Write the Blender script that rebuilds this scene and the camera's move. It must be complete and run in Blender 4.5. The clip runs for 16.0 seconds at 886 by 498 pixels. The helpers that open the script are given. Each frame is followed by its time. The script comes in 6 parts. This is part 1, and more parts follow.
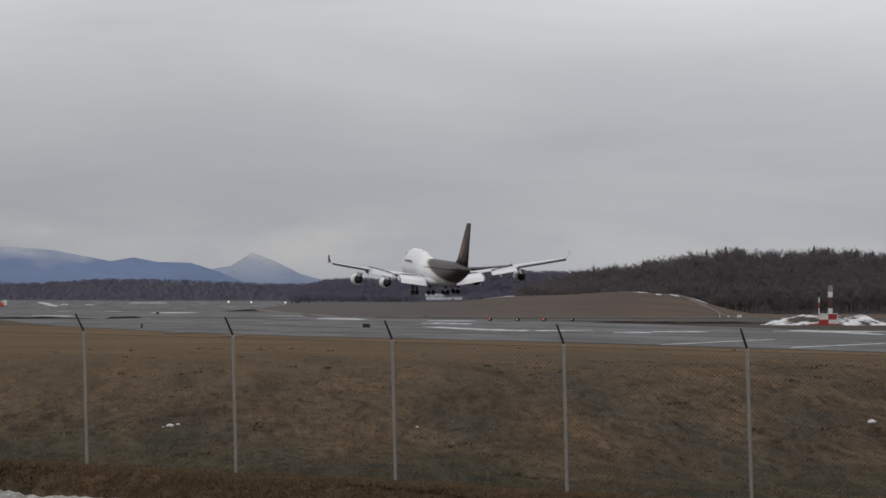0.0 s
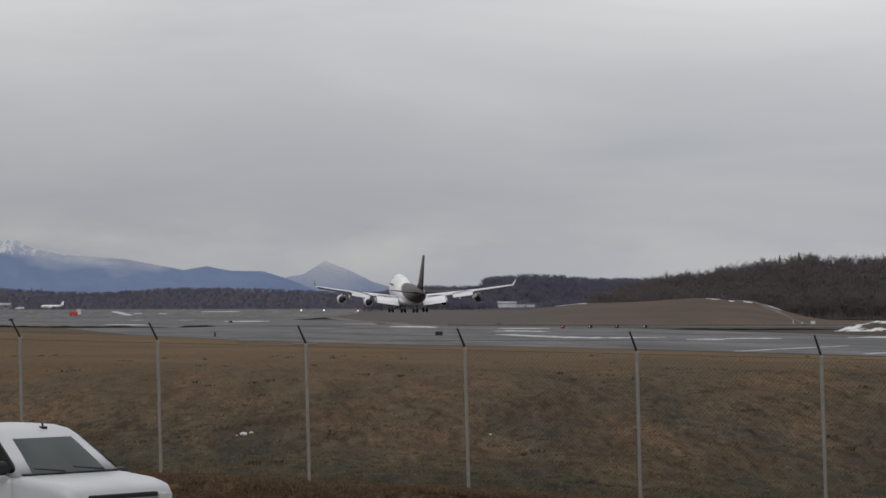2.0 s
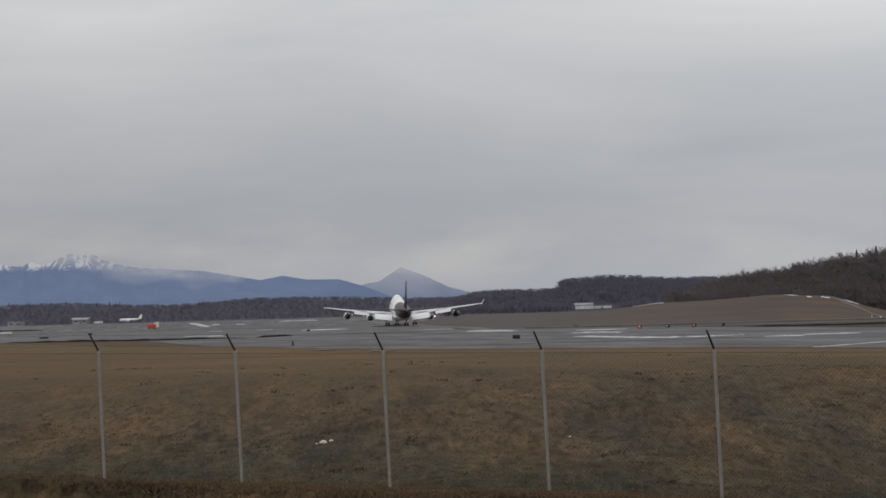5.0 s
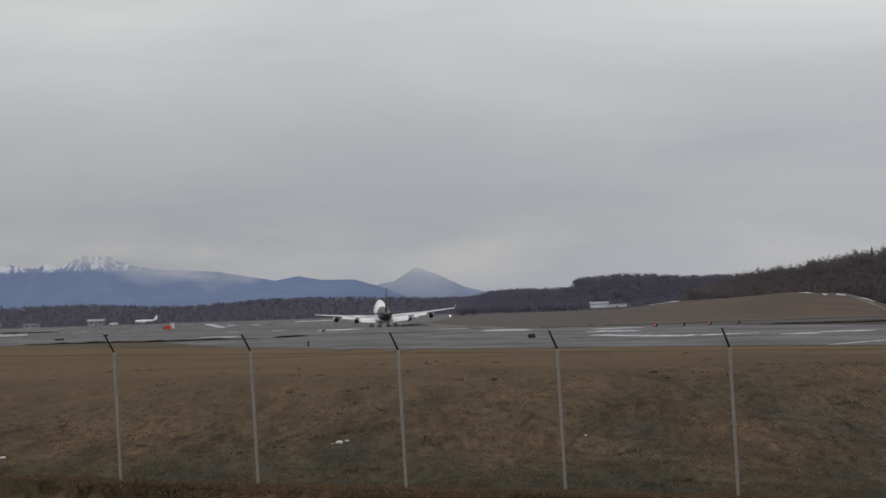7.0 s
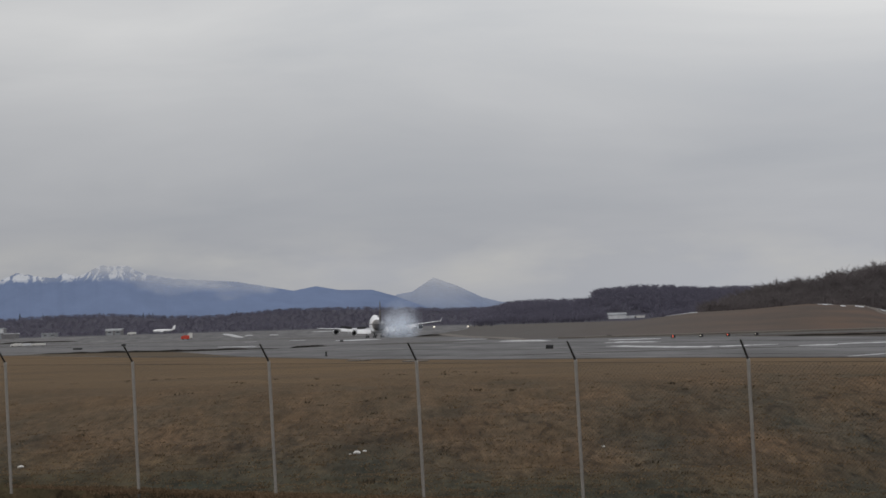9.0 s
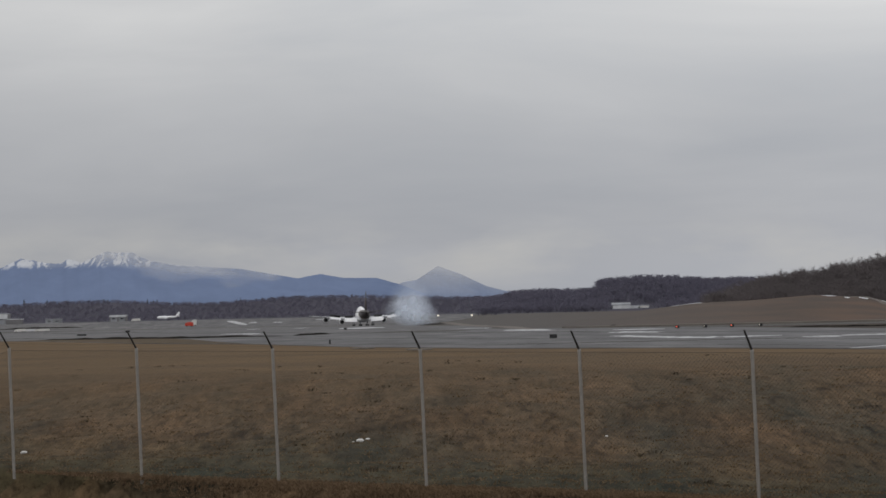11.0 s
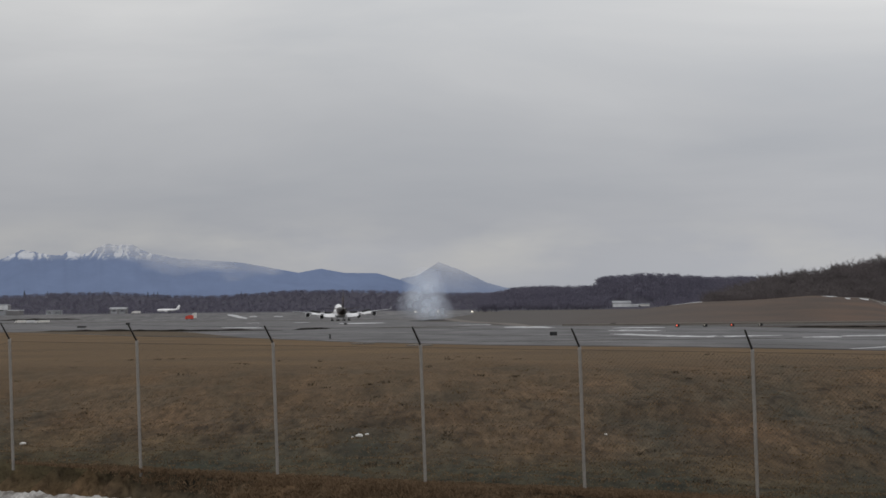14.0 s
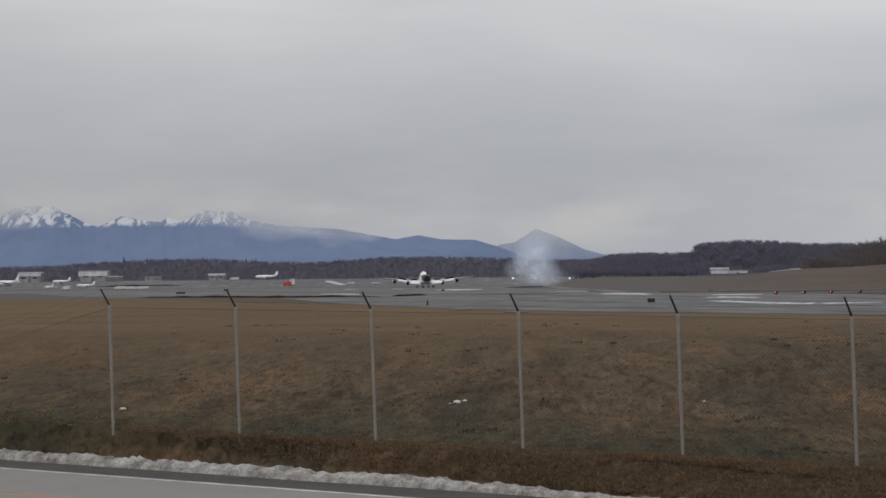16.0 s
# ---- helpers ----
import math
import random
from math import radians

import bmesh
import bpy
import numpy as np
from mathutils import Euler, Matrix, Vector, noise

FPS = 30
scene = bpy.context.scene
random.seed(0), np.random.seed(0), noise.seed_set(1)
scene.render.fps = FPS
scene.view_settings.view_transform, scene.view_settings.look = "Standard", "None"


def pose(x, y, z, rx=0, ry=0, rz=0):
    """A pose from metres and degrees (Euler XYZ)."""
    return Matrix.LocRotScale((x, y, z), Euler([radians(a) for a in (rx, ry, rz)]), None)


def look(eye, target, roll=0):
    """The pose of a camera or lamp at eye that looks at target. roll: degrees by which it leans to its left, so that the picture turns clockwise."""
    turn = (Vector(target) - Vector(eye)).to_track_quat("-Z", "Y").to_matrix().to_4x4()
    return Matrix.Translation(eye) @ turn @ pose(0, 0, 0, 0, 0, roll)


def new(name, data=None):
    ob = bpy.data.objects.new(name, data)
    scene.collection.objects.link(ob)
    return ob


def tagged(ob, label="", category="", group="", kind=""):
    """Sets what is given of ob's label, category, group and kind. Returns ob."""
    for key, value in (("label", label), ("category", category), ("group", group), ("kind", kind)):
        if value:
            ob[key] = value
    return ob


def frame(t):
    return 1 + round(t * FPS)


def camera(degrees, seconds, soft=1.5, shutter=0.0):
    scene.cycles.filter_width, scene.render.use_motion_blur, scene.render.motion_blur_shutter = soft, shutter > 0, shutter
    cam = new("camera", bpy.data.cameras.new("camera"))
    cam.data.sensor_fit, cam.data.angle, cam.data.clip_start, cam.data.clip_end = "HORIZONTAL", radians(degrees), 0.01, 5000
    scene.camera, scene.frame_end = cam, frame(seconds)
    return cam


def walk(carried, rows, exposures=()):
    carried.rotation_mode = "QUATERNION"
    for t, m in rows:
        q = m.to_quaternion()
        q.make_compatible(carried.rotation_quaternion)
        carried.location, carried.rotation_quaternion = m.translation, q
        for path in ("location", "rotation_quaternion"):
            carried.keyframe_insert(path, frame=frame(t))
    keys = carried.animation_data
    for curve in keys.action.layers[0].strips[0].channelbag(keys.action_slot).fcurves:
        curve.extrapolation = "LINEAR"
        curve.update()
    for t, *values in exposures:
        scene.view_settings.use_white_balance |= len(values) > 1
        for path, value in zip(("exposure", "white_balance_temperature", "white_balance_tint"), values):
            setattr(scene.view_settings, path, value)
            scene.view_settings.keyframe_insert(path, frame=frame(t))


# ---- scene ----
EYE = 1.8          # height of the eye over the runway


def aim(dx, yaw, pitch, roll):
    """A pose from the yaw to the right, the pitch upward and the lean, in degrees."""
    y, p = radians(yaw), radians(pitch)
    eye = Vector((dx, 0, EYE))
    return look(eye, eye + Vector((math.sin(y) * math.cos(p), math.cos(y) * math.cos(p), math.sin(p))), roll)


# seconds, sway to the side, yaw, pitch, lean
WALK = [
    (0.0, -0.009, 3.924, 1.293, 0.155),
    (0.5, -0.008, 2.605, 1.043, -0.113),
    (1.0, -0.007, 2.560, 1.276, -0.265),
    (1.5, 0.001, 2.250, 0.980, -0.406),
    (2.0, -0.009, 2.350, 1.459, -0.067),
    (2.5, -0.005, 1.806, 1.435, -0.335),
    (3.0, -0.004, 1.997, 1.406, -0.494),
    (3.5, -0.005, 1.064, 1.295, -0.716),
    (4.0, 0.009, 1.135, 1.456, -1.329),
    (6.5, 0.002, 0.175, 1.613, -1.748),
    (7.0, 0.008, 0.387, 1.575, -1.882),
    (7.5, 0.006, 0.406, 1.652, -1.790),
    (8.0, 0.007, 0.120, 1.716, -1.799),
    (8.5, 0.003, 0.165, 1.639, -1.750),
    (9.0, 0.002, -0.000, 1.816, -1.700),
    (9.2, 0.007, 0.008, 1.742, -1.662),
    (11.3, 0.003, -0.062, 1.570, -1.222),
    (11.5, 0.012, 0.079, 1.666, -1.231),
    (12.0, 0.012, 0.755, 1.850, -1.383),
    (12.5, 0.014, -0.030, 1.661, -1.377),
    (13.0, 0.007, -0.219, 1.382, -0.839),
    (13.5, -0.003, -0.319, 1.410, -0.662),
    (14.0, -0.006, -0.128, 1.487, -0.612),
    (14.5, -0.005, -0.756, 1.270, -0.637),
    (15.0, -0.011, -0.903, 1.076, -0.497),
    (15.5, -0.010, -2.206, 0.770, -0.736),
    (16.0, -0.014, -2.258, 0.779, -0.552),
]
LENS = 2 * math.degrees(math.atan(784 / 4650))
cam = camera(LENS, 16.0, soft=1.6)
walk(cam, [(t, aim(*r)) for t, *r in WALK], exposures=[(0.0, 0.02), (0.5, 0.09), (1.5, 0.09), (2.4, 0.0), (3.5, 0.06), (6.5, 0.02), (13.0, 0.02), (14.5, 0.06), (16.0, 0.13)])

# ---- world and light ----
SUN_EL, SUN_ROT = radians(38), radians(215)
world = bpy.data.worlds.new("overcast_sky")
scene.world = world
world.use_nodes = True


def nd(tree, kind, **values):
    n = tree.nodes.new(kind)
    for key, value in values.items():
        if key in n.inputs:
            n.inputs[key].default_value = value
        else:
            setattr(n, key, value)
    return n


def ramp(tree, source, stops):
    r = tree.nodes.new("ShaderNodeValToRGB")
    els = r.color_ramp.elements
    while len(els) < len(stops):
        els.new(0.5)
    for e, (at, colour) in zip(els, stops):
        e.position = at
        e.color = (*colour, 1) if len(colour) == 3 else colour
    tree.links.new(source, r.inputs["Fac"])
    return r.outputs["Color"]


def grey(v):
    return (v, v, v)


def build_world():
    tr = world.node_tree
    ln = tr.links.new
    tr.nodes.clear()
    out = tr.nodes.new("ShaderNodeOutputWorld")
    bg = nd(tr, "ShaderNodeBackground", Strength=1.0)
    sky = nd(tr, "ShaderNodeTexSky", sky_type="NISHITA", sun_disc=False, sun_elevation=SUN_EL, sun_rotation=SUN_ROT)
    dim = nd(tr, "ShaderNodeVectorMath", operation="SCALE", Scale=0.08)
    ln(sky.outputs[0], dim.inputs[0])
    co = tr.nodes.new("ShaderNodeTexCoord")
    # overcast deck: soft layers, darker low down, three times brighter overhead
    sp = tr.nodes.new("ShaderNodeSeparateXYZ")
    ln(co.outputs["Generated"], sp.inputs[0])
    deck = ramp(tr, sp.outputs["Z"], [(0.0, (0.365, 0.38, 0.422)), (0.035, (0.372, 0.380, 0.412)), (0.075, (0.44, 0.445, 0.468)),
                                      (0.12, (0.62, 0.62, 0.625)), (0.2, (0.70, 0.70, 0.705)), (1.0, (0.86, 0.865, 0.885))])
    mp = nd(tr, "ShaderNodeMapping", Scale=(3.6, 3.6, 17.0))
    ln(co.outputs["Generated"], mp.inputs[0])
    n1 = nd(tr, "ShaderNodeTexNoise", Scale=1.5, Detail=6.0, Roughness=0.52, Distortion=0.4)
    ln(mp.outputs[0], n1.inputs["Vector"])
    c1 = ramp(tr, n1.outputs["Fac"], [(0.3, (0.90, 0.912, 0.93)), (0.5, (1.0, 1.0, 1.0)), (0.68, (1.09, 1.085, 1.075))])
    mul = nd(tr, "ShaderNodeMix", data_type="RGBA", blend_type="MULTIPLY")
    mul.inputs[0].default_value = 1.0
    ln(deck, mul.inputs[6])
    ln(c1, mul.inputs[7])
    # paler breaks low over the hills
    mp2 = nd(tr, "ShaderNodeMapping", Scale=(14.0, 14.0, 42.0), Location=(0.4, 0, 0.1))
    ln(co.outputs["Generated"], mp2.inputs[0])
    n2 = nd(tr, "ShaderNodeTexNoise", Scale=1.2, Detail=5.0, Roughness=0.5)
    ln(mp2.outputs[0], n2.inputs["Vector"])
    c2 = ramp(tr, n2.outputs["Fac"], [(0.45, grey(0.0)), (0.68, grey(1.0))])
    band = ramp(tr, sp.outputs["Z"], [(0.012, grey(0.0)), (0.02, grey(1.0)), (0.028, grey(1.0)), (0.045, grey(0.0))])
    both = nd(tr, "ShaderNodeMix", data_type="RGBA", blend_type="MULTIPLY")
    both.inputs[0].default_value = 1.0
    ln(c2, both.inputs[6])
    ln(band, both.inputs[7])
    pale = nd(tr, "ShaderNodeMix", data_type="RGBA")
    ln(both.outputs[2], pale.inputs[0])
    ln(mul.outputs[2], pale.inputs[6])
    pale.inputs[7].default_value = (0.448, 0.447, 0.452, 1)
    # the deck thins out slowly towards the east
    side = nd(tr, "ShaderNodeMapRange", clamp=True)
    side.inputs[1].default_value, side.inputs[2].default_value = -0.25, 0.25
    side.inputs[3].default_value, side.inputs[4].default_value = 0.90, 1.09
    ln(sp.outputs["X"], side.inputs[0])
    thin = nd(tr, "ShaderNodeVectorMath", operation="SCALE")
    ln(pale.outputs[2], thin.inputs[0])
    ln(side.outputs[0], thin.inputs["Scale"])
    fin = nd(tr, "ShaderNodeMix", data_type="RGBA")
    fin.inputs[0].default_value = 0.94
    ln(dim.outputs[0], fin.inputs[6])
    ln(thin.outputs[0], fin.inputs[7])
    ln(fin.outputs[2], bg.inputs["Color"])
    ln(bg.outputs[0], out.inputs[0])


build_world()
sun_data = bpy.data.lights.new("sun", "SUN")
sun_data.energy, sun_data.angle, sun_data.color = 0.6, radians(25), (1.0, 0.97, 0.92)
sun = new("sun", sun_data)
sun.matrix_world = look((0, 0, 300), (math.cos(SUN_EL) * 40, math.cos(SUN_EL) * 60, 300 - math.sin(SUN_EL) * 80))


# ---- materials ----
def material(name, base, rough=0.8, metal=0.0, scale=1.0, vary=0.25, bump=0.0, fine=8.0, second=None, spec=0.3, coords="Object", stretch=(1, 1, 1), rand=0.0):
    """A procedural surface: base colour varied at two scales, with bump; second: a stain colour."""
    m = bpy.data.materials.new(name)
    m.use_nodes = True
    tr = m.node_tree
    ln = tr.links.new
    b = tr.nodes["Principled BSDF"]
    b.inputs["Roughness"].default_value, b.inputs["Metallic"].default_value = rough, metal
    b.inputs["Specular IOR Level"].default_value = spec
    co = tr.nodes.new("ShaderNodeTexCoord")
    mp = nd(tr, "ShaderNodeMapping", Scale=stretch)
    ln(co.outputs[coords], mp.inputs[0])
    big = nd(tr, "ShaderNodeTexNoise", Scale=scale, Detail=4.0, Roughness=0.6)
    small = nd(tr, "ShaderNodeTexNoise", Scale=scale * fine, Detail=5.0, Roughness=0.65)
    ln(mp.outputs[0], big.inputs["Vector"])
    ln(mp.outputs[0], small.inputs["Vector"])
    other = second or tuple(c * 0.6 for c in base)
    c1 = ramp(tr, big.outputs["Fac"], [(0.35, base), (0.68, other)])
    c2 = ramp(tr, small.outputs["Fac"], [(0.25, grey(1 - vary)), (0.75, grey(1 + vary))])
    mul = nd(tr, "ShaderNodeMix", data_type="RGBA", blend_type="MULTIPLY")
    mul.inputs[0].default_value = 1.0
    ln(c1, mul.inputs[6])
    ln(c2, mul.inputs[7])
    last = mul.outputs[2]
    if rand:
        info = tr.nodes.new("ShaderNodeNewGeometry")
        c3 = ramp(tr, info.outputs["Random Per Island"], [(0.0, grey(1 - rand)), (1.0, grey(1 + rand))])
        mul2 = nd(tr, "ShaderNodeMix", data_type="RGBA", blend_type="MULTIPLY")
        mul2.inputs[0].default_value = 1.0
        ln(last, mul2.inputs[6])
        ln(c3, mul2.inputs[7])
        last = mul2.outputs[2]
    ln(last, b.inputs["Base Color"])
    if bump:
        bp = nd(tr, "ShaderNodeBump", Strength=bump, Distance=0.1)
        ln(small.outputs["Fac"], bp.inputs["Height"])
        ln(bp.outputs[0], b.inputs["Normal"])
    return m


def thin_growth(share=0.5, **spec):
    """Twigs and blades: a varied surface that also lets light through."""
    m = material(**spec)
    tr = m.node_tree
    b = tr.nodes["Principled BSDF"]
    lit = tr.nodes.new("ShaderNodeBsdfTranslucent")
    tr.links.new(b.inputs["Base Color"].links[0].from_socket, lit.inputs["Color"])
    ms = tr.nodes.new("ShaderNodeMixShader")
    ms.inputs[0].default_value = share
    tr.links.new(b.outputs[0], ms.inputs[1])
    tr.links.new(lit.outputs[0], ms.inputs[2])
    tr.links.new(ms.outputs[0], tr.nodes["Material Output"].inputs["Surface"])
    return m


def glow(name, colour, strength):
    m = bpy.data.materials.new(name)
    m.use_nodes = True
    b = m.node_tree.nodes["Principled BSDF"]
    b.inputs["Base Color"].default_value = (*colour, 1)
    b.inputs["Emission Color"].default_value = (*colour, 1)
    b.inputs["Emission Strength"].default_value = strength
    return m


def grass_material():
    """Winter grass: tan on the flat top, browner and greener towards the ditch in patches, with dark tufts."""
    m = material("winter_grass", (0.136, 0.087, 0.050), stretch=(1.0, 0.17, 1.0), rough=0.95, scale=0.42, vary=0.5, bump=1.0, fine=12, second=(0.058, 0.053, 0.039), spec=0.05)
    tr = m.node_tree
    ln = tr.links.new
    b = tr.nodes["Principled BSDF"]
    base = b.inputs["Base Color"].links[0].from_socket
    co = tr.nodes.new("ShaderNodeTexCoord")
    # dark tufts and holes, drawn out down the slope
    lie = nd(tr, "ShaderNodeMapping", Scale=(1.0, 0.18, 1.0), Rotation=(0, 0, radians(5)))
    ln(co.outputs["Object"], lie.inputs[0])
    for sc, lo, hi, dark in ((0.30, 0.44, 0.64, 0.74), (1.1, 0.46, 0.62, 0.70), (3.2, 0.52, 0.64, 0.55), (8.0, 0.58, 0.68, 0.36)):
        n = nd(tr, "ShaderNodeTexNoise", Scale=sc, Detail=5.0, Roughness=0.62, Distortion=0.9)
        ln(lie.outputs[0], n.inputs["Vector"])
        f = ramp(tr, n.outputs["Fac"], [(lo, grey(1.0)), (hi, grey(dark))])
        mul = nd(tr, "ShaderNodeMix", data_type="RGBA", blend_type="MULTIPLY")
        mul.inputs[0].default_value = 1.0
        ln(base, mul.inputs[6])
        ln(f, mul.inputs[7])
        base = mul.outputs[2]
    # darker, greener growth in the ditch behind the fence
    dt = nd(tr, "ShaderNodeVectorMath", operation="DOT_PRODUCT")
    dt.inputs[1].default_value = (0.548, 0.8366, 0.0)
    ln(co.outputs["Object"], dt.inputs[0])
    nw = nd(tr, "ShaderNodeTexNoise", Scale=0.18, Detail=4.0, Roughness=0.6)
    ln(co.outputs["Object"], nw.inputs["Vector"])
    ws = nd(tr, "ShaderNodeMath", operation="MULTIPLY_ADD")
    ln(nw.outputs["Fac"], ws.inputs[0])
    ws.inputs[1].default_value = 9.0
    ln(dt.outputs["Value"], ws.inputs[2])
    dr = nd(tr, "ShaderNodeMapRange", clamp=True)
    dr.inputs[1].default_value, dr.inputs[2].default_value = 52.5, 43.5
    ln(ws.outputs[0], dr.inputs[0])
    behind = nd(tr, "ShaderNodeMapRange", clamp=True)
    behind.inputs[1].default_value, behind.inputs[2].default_value = 36.0, 36.8
    ln(dt.outputs["Value"], behind.inputs[0])
    only = nd(tr, "ShaderNodeMath", operation="MULTIPLY")
    ln(dr.outputs[0], only.inputs[0])
    ln(behind.outputs[0], only.inputs[1])
    dk = nd(tr, "ShaderNodeMix", data_type="RGBA")
    ln(only.outputs[0], dk.inputs[0])
    ln(base, dk.inputs[6])
    grn = nd(tr, "ShaderNodeMix", data_type="RGBA", blend_type="MULTIPLY")
    grn.inputs[0].default_value = 1.0
    ln(base, grn.inputs[6])
    grn.inputs[7].default_value = (0.62, 0.75, 0.72, 1)
    ln(grn.outputs[2], dk.inputs[7])
    base = dk.outputs[2]
    # straw that lies pale on the flat ground by the airfield
    sp = tr.nodes.new("ShaderNodeSeparateXYZ")
    ln(co.outputs["Object"], sp.inputs[0])
    far = nd(tr, "ShaderNodeMapRange", clamp=True)
    far.inputs[1].default_value, far.inputs[2].default_value = 58, 100
    ln(sp.outputs["Y"], far.inputs[0])
    n = nd(tr, "ShaderNodeTexNoise", Scale=0.06, Detail=5.0, Roughness=0.6)
    ln(co.outputs["Object"], n.inputs["Vector"])
    straw = ramp(tr, n.outputs["Fac"], [(0.35, (0.136, 0.092, 0.052)), (0.65, (0.100, 0.071, 0.044))])
    mx = nd(tr, "ShaderNodeMix", data_type="RGBA")
    ln(far.outputs[0], mx.inputs[0])
    ln(base, mx.inputs[6])
    ln(straw, mx.inputs[7])
    # brown moor beyond the paving
    moor = nd(tr, "ShaderNodeMapRange", clamp=True)
    moor.inputs[1].default_value, moor.inputs[2].default_value = 420, 470
    ln(sp.outputs["Y"], moor.inputs[0])
    mm = nd(tr, "ShaderNodeMix", data_type="RGBA")
    ln(moor.outputs[0], mm.inputs[0])
    ln(mx.outputs[2], mm.inputs[6])
    n3 = nd(tr, "ShaderNodeTexNoise", Scale=0.035, Detail=6.0, Roughness=0.6)
    ln(co.outputs["Object"], n3.inputs["Vector"])
    moor_col = ramp(tr, n3.outputs["Fac"], [(0.36, (0.118, 0.080, 0.060)), (0.64, (0.078, 0.064, 0.056))])
    # greyer gravelly ground west of the rise
    ratio = nd(tr, "ShaderNodeMath", operation="DIVIDE")
    ln(sp.outputs["X"], ratio.inputs[0])
    ln(sp.outputs["Y"], ratio.inputs[1])
    wav = nd(tr, "ShaderNodeMath", operation="MULTIPLY_ADD")
    ln(n3.outputs["Fac"], wav.inputs[0])
    wav.inputs[1].default_value = 0.05
    ln(ratio.outputs[0], wav.inputs[2])
    west = nd(tr, "ShaderNodeMapRange", clamp=True)
    west.inputs[1].default_value, west.inputs[2].default_value = 0.16, 0.06
    ln(wav.outputs[0], west.inputs[0])
    gravel = nd(tr, "ShaderNodeMix", data_type="RGBA")
    ln(west.outputs[0], gravel.inputs[0])
    ln(moor_col, gravel.inputs[6])
    gravel.inputs[7].default_value = (0.094, 0.086, 0.082, 1)
    ln(gravel.outputs[2], mm.inputs[7])
    ln(mm.outputs[2], b.inputs["Base Color"])
    return m


def asphalt_material():
    """Damp airfield paving: grey with long dry and wet streaks along the runway."""
    m = material("airfield_asphalt", (0.094, 0.092, 0.094), rough=0.8, scale=0.02, vary=0.2, fine=30, second=(0.116, 0.113, 0.115), spec=0.12)
    tr = m.node_tree
    ln = tr.links.new
    b = tr.nodes["Principled BSDF"]
    base = b.inputs["Base Color"].links[0].from_socket
    co = tr.nodes.new("ShaderNodeTexCoord")
    mp = nd(tr, "ShaderNodeMapping", Scale=(0.035, 0.006, 1.0), Rotation=(0, 0, radians(12)))
    ln(co.outputs["Object"], mp.inputs[0])
    n = nd(tr, "ShaderNodeTexNoise", Scale=1.0, Detail=5.0, Roughness=0.62, Distortion=0.5)
    ln(mp.outputs[0], n.inputs["Vector"])
    f = ramp(tr, n.outputs["Fac"], [(0.30, (0.62, 0.62, 0.64)), (0.46, grey(1.0)), (0.56, grey(1.0)), (0.68, (1.6, 1.58, 1.55))])
    mul = nd(tr, "ShaderNodeMix", data_type="RGBA", blend_type="MULTIPLY")
    mul.inputs[0].default_value = 1.0
    ln(base, mul.inputs[6])
    ln(f, mul.inputs[7])
    ln(mul.outputs[2], b.inputs["Base Color"])
    mp2 = nd(tr, "ShaderNodeMapping", Scale=(0.16, 0.022, 1.0), Rotation=(0, 0, radians(8)))
    ln(co.outputs["Object"], mp2.inputs[0])
    nb = nd(tr, "ShaderNodeTexNoise", Scale=1.0, Detail=4.0, Roughness=0.6)
    ln(mp2.outputs[0], nb.inputs["Vector"])
    fb = ramp(tr, nb.outputs["Fac"], [(0.32, grey(0.72)), (0.5, grey(1.0)), (0.66, grey(1.35))])
    mul2 = nd(tr, "ShaderNodeMix", data_type="RGBA", blend_type="MULTIPLY")
    mul2.inputs[0].default_value = 1.0
    ln(mul.outputs[2], mul2.inputs[6])
    ln(fb, mul2.inputs[7])
    ln(mul2.outputs[2], b.inputs["Base Color"])
    r = ramp(tr, n.outputs["Fac"], [(0.35, grey(0.72)), (0.6, grey(0.9))])
    ln(r, b.inputs["Roughness"])
    return m


